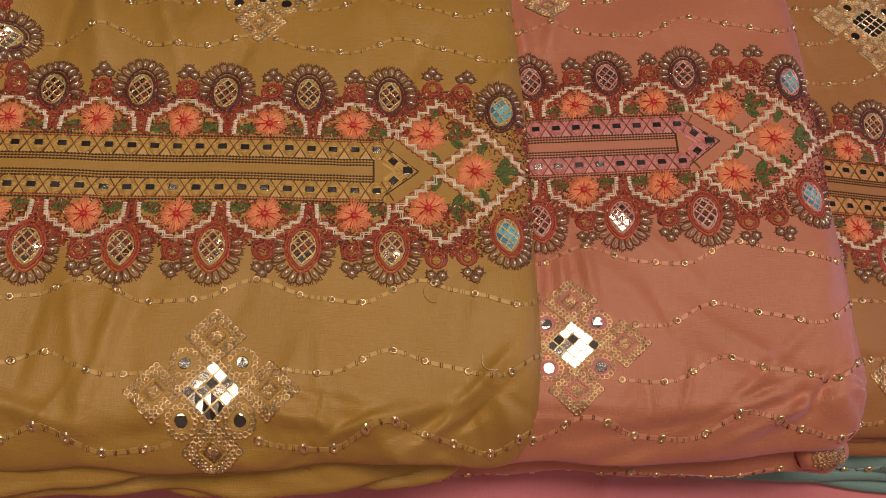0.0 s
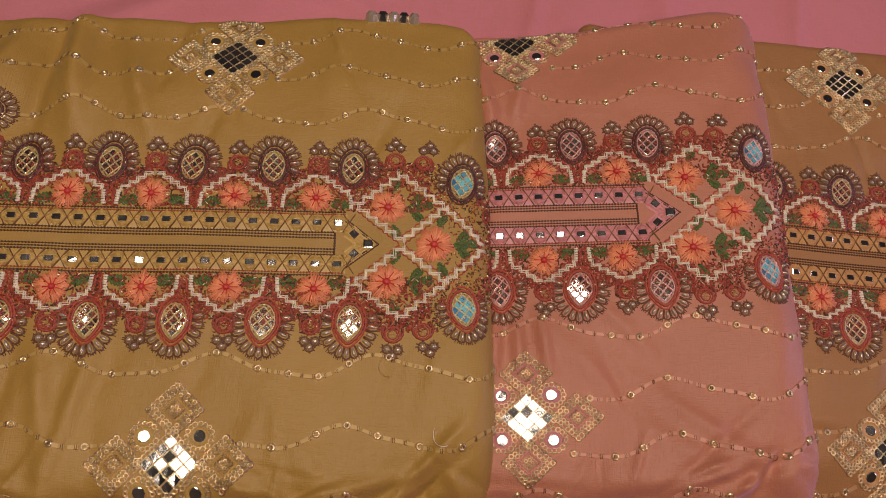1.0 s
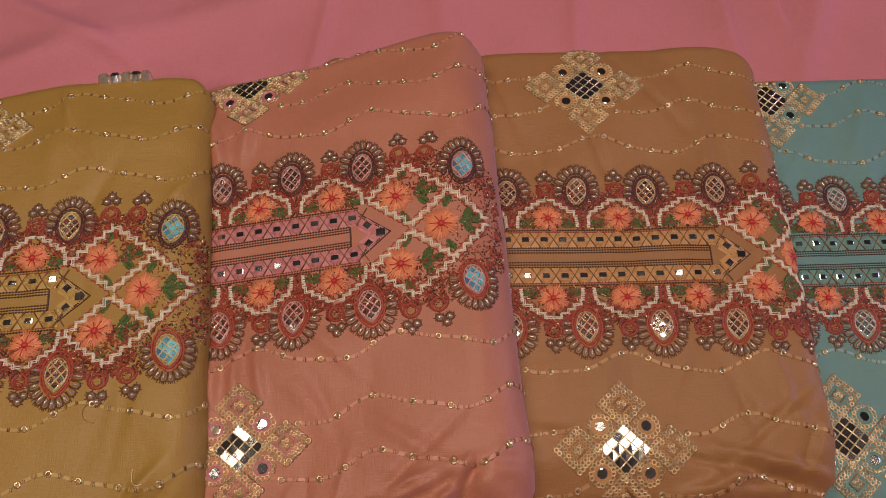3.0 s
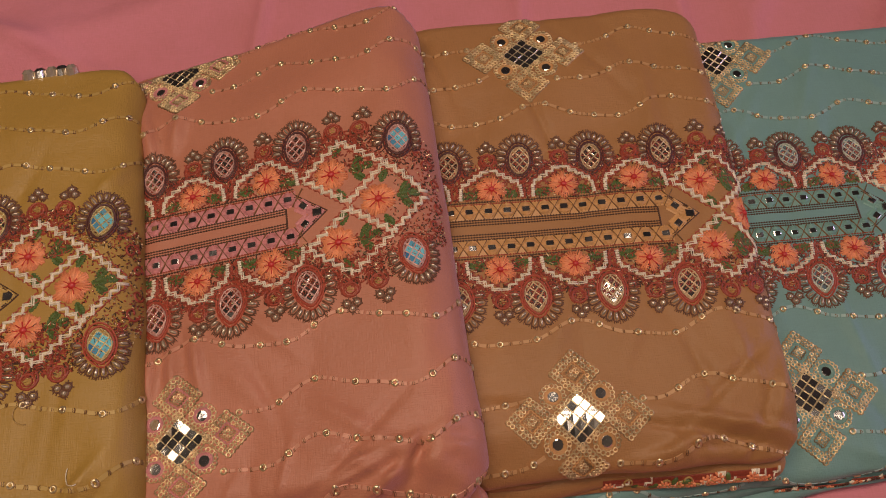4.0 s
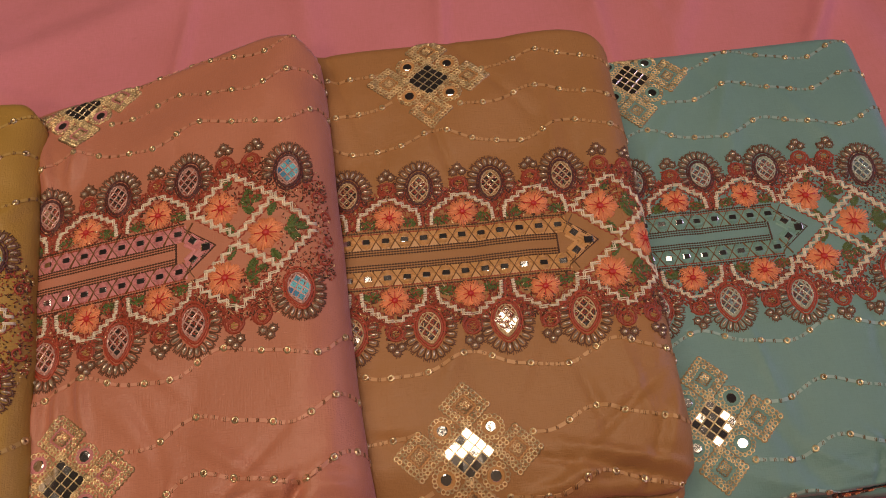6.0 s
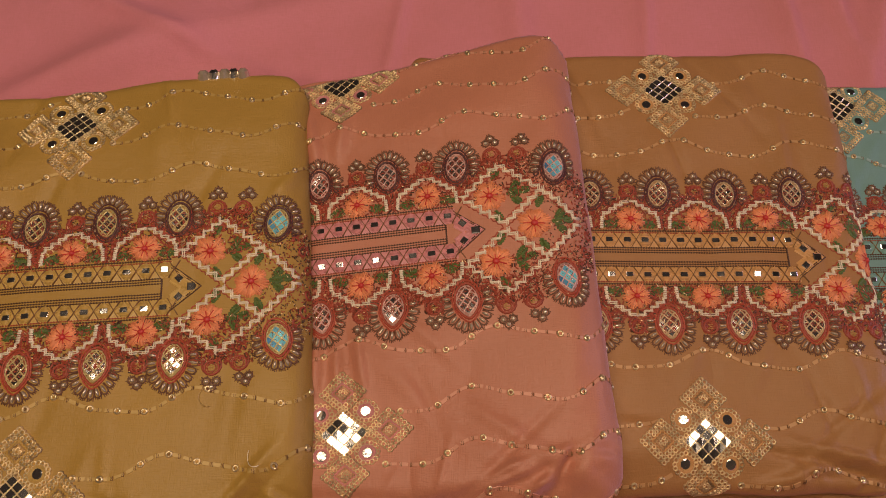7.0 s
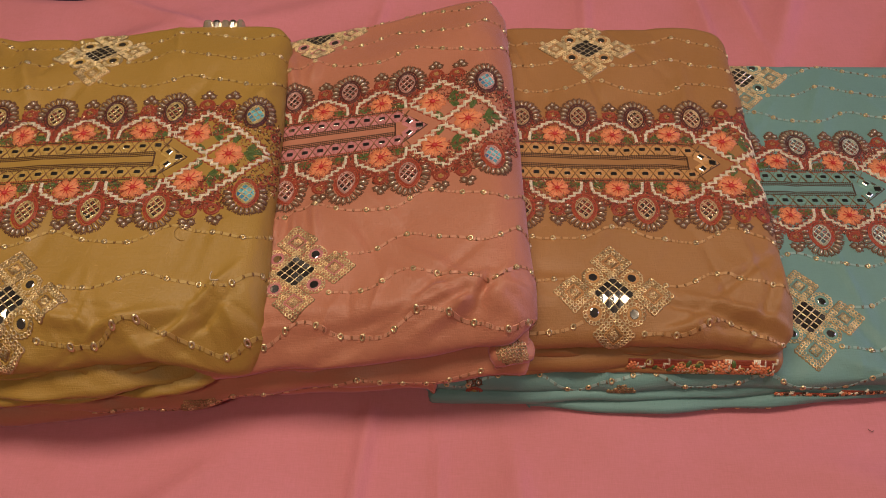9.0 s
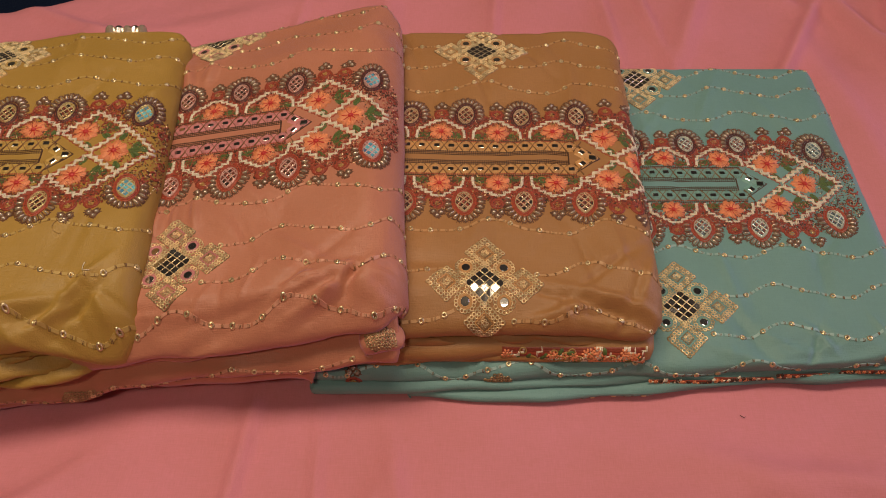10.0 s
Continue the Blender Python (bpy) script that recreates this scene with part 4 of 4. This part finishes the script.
# ---- tan suit ----
g = garment("folded tan silk suit with embroidered neckline on the sage suit", "folded suit", (0.05, 0.0, 0.028))
O, A = (0.148, -0.003), -0.8
m2 = [(-0.112, -0.110, 0.038), (-0.115, 0.119, 0.038)]
c = Cloth(O, A, -0.285, 0.0025, -0.139, 0.152, 0.017, 0.0078, plane(0.0685, -0.01), 0.009, 0.006, seed=4, wave=0.0018, rough=0.0006, flutter=0.0018, creases=44, slant=-0.02, rounding=0.006, stiff=m2, corner=0.006,
          ridges=((-0.025, -0.119, 166, 0.036, 0.0030, 0.0042), (-0.030, -0.125, 166, 0.032, 0.0024, -0.0032), (-0.060, -0.127, 15, 0.03, 0.0035, 0.0035), (-0.004, -0.100, 70, 0.022, 0.004, 0.0035), (-0.02, -0.085, 100, 0.018, 0.003, 0.002), (-0.15, -0.05, 95, 0.03, 0.006, 0.0015), (-0.03, -0.07, 80, 0.04, 0.01, 0.0015)))
part("top_layer", c.sheet(0.0017, True), TAN, g, "softly creased tan silk top fold")
neckline(g, c, 4, ROW_T, MIRROR, AURORA, NET_T)
for x, y, r in m2:
    diamond_motif(g, c, x, y, MIRROR, ROW_T, 1.0, 0.95)
lines(g, c, -0.20, 0.022, DASH_T, ((-0.064, -1), (-0.098, -1), (-0.130, -1), (0.074, -1), (0.101, -1), (0.129, -1)), m2)
thin_folds(g, TAN, O, A, -0.280, ((-0.004, -0.134, 0.0530, 0, None, 0.0085, 61), (-0.070, -0.141, 0.0480, 0, None, 0.0060, 62)))
lo = Cloth(O, A, -0.280, 0.001, -0.145, 0.15, 0.007, 0.0085, plane(0.0435), 0.004, seed=12, wave=0.002, rough=0.0004)
part("under_layer", lo.sheet(0.006), TAN, g, "tan under fold with a printed floral hem")
lo2 = Cloth(O, A, -0.285, -0.004, -0.144, 0.15, 0.004, 0.0038, plane(0.0330), 0.002, seed=13, wave=0.002, rough=0.0003)
part("under_layer", lo2.sheet(0.006), TAN, g)
hem_strip(g, lo, -0.100, -0.006, -0.1470, 0.0150, (PEACH, CREAM, GREEN, GOLD_T))
W = Pieces()
for x in (-0.038, -0.020):
    for k in range(4):
        W.ridge([(x + k * 0.0011, -0.155), (x + k * 0.0011, -0.147), (x + k * 0.0011, -0.139)], 0.0013, 0.0016)
part("white_bar", W, CREAM, g, "white satin stitched bars", lo, kind="stuff")

# ---- rose suit ----
g = garment("folded rose silk suit with embroidered neckline on the tan suit", "folded suit", (-0.15, 0.0, 0.0))
O, A = (-0.059, 0.0085), 3.6
m2 = [(-0.115, -0.109, 0.038), (-0.112, 0.118, 0.038)]
c = Cloth(O, A, -0.345, 0.036, -0.162, 0.137, 0.031, 0.0078, plane(0.1035, 0.14, 0, 0.05), 0.018, 0.010, seed=5, wave=0.0020, rough=0.0007, skew=0.10, flutter=0.0024, creases=64, rounding=0.007, stiff=m2, corner=0.006,
          ridges=((-0.118, -0.082, 92, 0.030, 0.0035, 0.0045), (-0.104, -0.078, 97, 0.026, 0.003, 0.004), (-0.131, -0.080, 86, 0.034, 0.0038, 0.0045),
                  (-0.130, 0.072, 100, 0.026, 0.004, 0.004), (-0.112, 0.076, 80, 0.026, 0.0045, 0.0035), (0.012, -0.132, 66, 0.020, 0.0032, 0.0042), (0.003, -0.134, 58, 0.018, 0.0024, -0.003), (-0.008, -0.140, 48, 0.016, 0.0024, 0.003), (-0.02, -0.148, 22, 0.022, 0.0028, 0.004), (-0.075, -0.149, 6, 0.03, 0.003, -0.003),
                  (0.02, -0.148, 140, 0.014, 0.004, 0.003)))
part("top_layer", c.sheet(0.0017, True), PINK, g, "rose silk top fold with small pleats")
neckline(g, c, 4, ROW_P, MIRROR, AURORA, NET_P)
for x, y, r in m2:
    diamond_motif(g, c, x, y, MIRROR, ROW_P, 1.0, 0.88)
lines(g, c, -0.18, 0.062, DASH_P, ((-0.064, -1), (-0.096, -1), (-0.124, -1), (0.074, -1), (0.101, -1), (0.127, -1)), m2)
sequin_line(g, c, -0.18, 0.055, -0.150, 3.9, DASH_P)
thin_folds(g, PINK, O, A, -0.345, ((0.029, -0.160, 0.0875, 0.14, 0.048, 0.0185, 51), (0.022, -0.150, 0.0815, 0.14, 0.043, 0.0185, 52)))
lo = Cloth(O, A, -0.345, 0.029, -0.166, 0.13, 0.006, 0.0064, plane(0.0765, 0.14, 0, 0.036), 0.019, seed=15, wave=0.003, rough=0.0006, flutter=0.003, creases=40)
part("under_layer", lo.sheet(0.005), PINK, g)
sequin_line(g, lo, -0.30, 0.0, -0.1705, 1.4, DASH_P, amp=0.0025)
ring_patch(g, lo, -0.185, -0.172, 0.026, 0.014, "oval")
tuck = Cloth((-0.031, -0.150), 14, -0.014, 0.015, -0.008, 0.010, 0.0075, 0.0070, plane(0.0745), 0.003, 0.002, seed=31, rough=0.0004, creases=4)
part("tucked_corner", tuck.sheet(0.002), PINK, g)
ring_patch(g, tuck, 0.0, -0.003, 0.020, 0.016, "oval")
lo2 = Cloth(O, A, -0.345, -0.030, -0.166, 0.12, 0.010, 0.0095, plane(0.050, 0.10, 0, 0.022), 0.006, seed=16, wave=0.003, rough=0.0006, flutter=0.0015, creases=20)
part("under_layer", lo2.sheet(0.006), PINK, g)

# ---- olive suit ----
g = garment("folded olive silk suit with embroidered neckline on the rose suit", "folded suit", (-0.4, 0.0, 0.0))
O, A = (-0.22, -0.025), 3.5
m2 = [(-0.122, -0.110, 0.038), (-0.111, 0.111, 0.038)]
c = Cloth(O, A, -0.42, 0.0305, -0.143, 0.148, 0.017, 0.0090, plane(0.1045, 0.0), 0.014, 0.012, seed=6, wave=0.0022, rough=0.0008, skew=0.03, flutter=0.0030, creases=90, rounding=0.006, stiff=m2, corner=0.020,
          ridges=((-0.195, 0.105, 97, 0.05, 0.008, 0.008), (-0.212, 0.098, 86, 0.045, 0.006, -0.006), (-0.160, 0.090, 108, 0.035, 0.006, 0.005), (-0.235, 0.10, 78, 0.04, 0.009, 0.007), (-0.28, 0.095, 95, 0.05, 0.012, 0.006), (-0.145, 0.12, 80, 0.03, 0.005, -0.003),
                  (-0.006, -0.112, 45, 0.026, 0.0030, 0.0046), (-0.001, -0.119, 42, 0.024, 0.0024, -0.0036), (-0.018, -0.126, 30, 0.020, 0.0022, 0.0034), (-0.045, -0.123, 14, 0.030, 0.0035, 0.005), (-0.085, -0.122, 168, 0.030, 0.0035, 0.004), (0.012, -0.120, 118, 0.018, 0.004, 0.004), (-0.13, -0.124, 8, 0.03, 0.003, -0.004), (-0.20, -0.118, 160, 0.03, 0.004, 0.004),
                  (-0.185, -0.08, 100, 0.04, 0.005, 0.0035), (-0.170, -0.085, 78, 0.045, 0.005, 0.004), (-0.225, -0.075, 95, 0.04, 0.007, 0.004), (-0.205, -0.085, 84, 0.04, 0.005, -0.003)))
part("top_layer", c.sheet(0.0017, True), OLIVE, g, "olive gold silk top fold with soft creases")
neckline(g, c, 8, ROW_O, MIRROR, AURORA, NET_O)
for x, y, r in m2:
    diamond_motif(g, c, x, y, MIRROR, ROW_O)
lines(g, c, -0.40, 0.052, DASH_O, ((-0.064, -1), (-0.098, -1), (-0.130, -1), (0.072, -1), (0.100, -1), (0.128, -1)), m2)
thin_folds(g, OLIVE, O, A, -0.42, ((-0.010, -0.147, 0.0880, 0, None, 0.0150, 43), (-0.022, -0.136, 0.0825, 0, None, 0.0150, 44), (-0.006, -0.149, 0.0765, 0, None, 0.0140, 45),
                                   (-0.018, -0.138, 0.0710, 0, None, 0.0125, 46), (0.000, -0.148, 0.0650, 0, None, 0.0110, 47), (-0.004, -0.143, 0.0590, 0, None, 0.0100, 48)))
for k, (x, y) in enumerate(((-0.036, 0.1455), (-0.0295, 0.147), (-0.023, 0.1475), (-0.017, 0.1475), (-0.011, 0.1465))):
    part("bead", Pieces().dome(x, y, 0.0042, 0.0036, 0.0055, 0.3 * k, 9, 0.0, 0, 0.4), (BEAD, MIRROR)[k % 2], g, "", c, smooth=False)

# the neck band turns upwards at its far end
oval_medallion(g, c, -0.2380, 0.0700, 1, MIRROR, 1.1, -1.35, NET_O)
ring_ornament(g, c, -0.2300, 0.0535, 1, 0.6)
ring_ornament(g, c, -0.2420, 0.0900, 1, -0.5)
flower(g, c, -0.2560, 0.0830, 0.0088, "")
flower(g, c, -0.2500, 0.0480, 0.0088, "")
leaf(g, c, -0.2640, 0.0700, 0.0095, 0.0058, 1.2)
W = Pieces()
bar_chain(W, (-0.2450, 0.0590), (-0.2590, 0.0690), 7, 0.0034, 0.0013, 0.0012)
part("zigzag_edge", W, CREAM, g, "", c, kind="stuff")
W = Pieces()
for i in range(700):
    x, y, a = random.uniform(-0.275, -0.236), random.uniform(0.046, 0.100), random.uniform(0, 3.14)
    W.ridge([(x - 0.001 * math.cos(a), y - 0.001 * math.sin(a)), (x + 0.001 * math.cos(a), y + 0.001 * math.sin(a))], 0.0008, 0.0008)
part("filling_stitches", W, RUST, g, "", c, kind="stuff")

# ---- loose threads ----
def loose_thread(g, cloth, pts, material):
    part("loose_thread", Pieces().ridge(pts, 0.00035, 0.0005, lift=0.0004), material, g, "", cloth)


def curl(x, y, r, a0, a1, stretch=1.0):
    return [(x + r * stretch * math.cos(a), y + r * math.sin(a)) for a in np.linspace(a0, a1, 14)]


loose_thread(g, c, curl(0.004, -0.096, 0.006, 2.6, 5.2, 0.7), CREAM)
loose_thread(g, c, curl(-0.022, -0.0635, 0.005, 1.2, 4.9), GOLD_T)
lint = tagged(part("lint", Pieces().ridge([(0.205 + 0.0035 * t, -0.172 - 0.0015 * math.sin(2.4 * t)) for t in np.linspace(0, 1, 8)], 0.0004, 0.0004, lift=0.0004), BROWN, None), "tiny dark lint thread on the pink sheet", "lint")
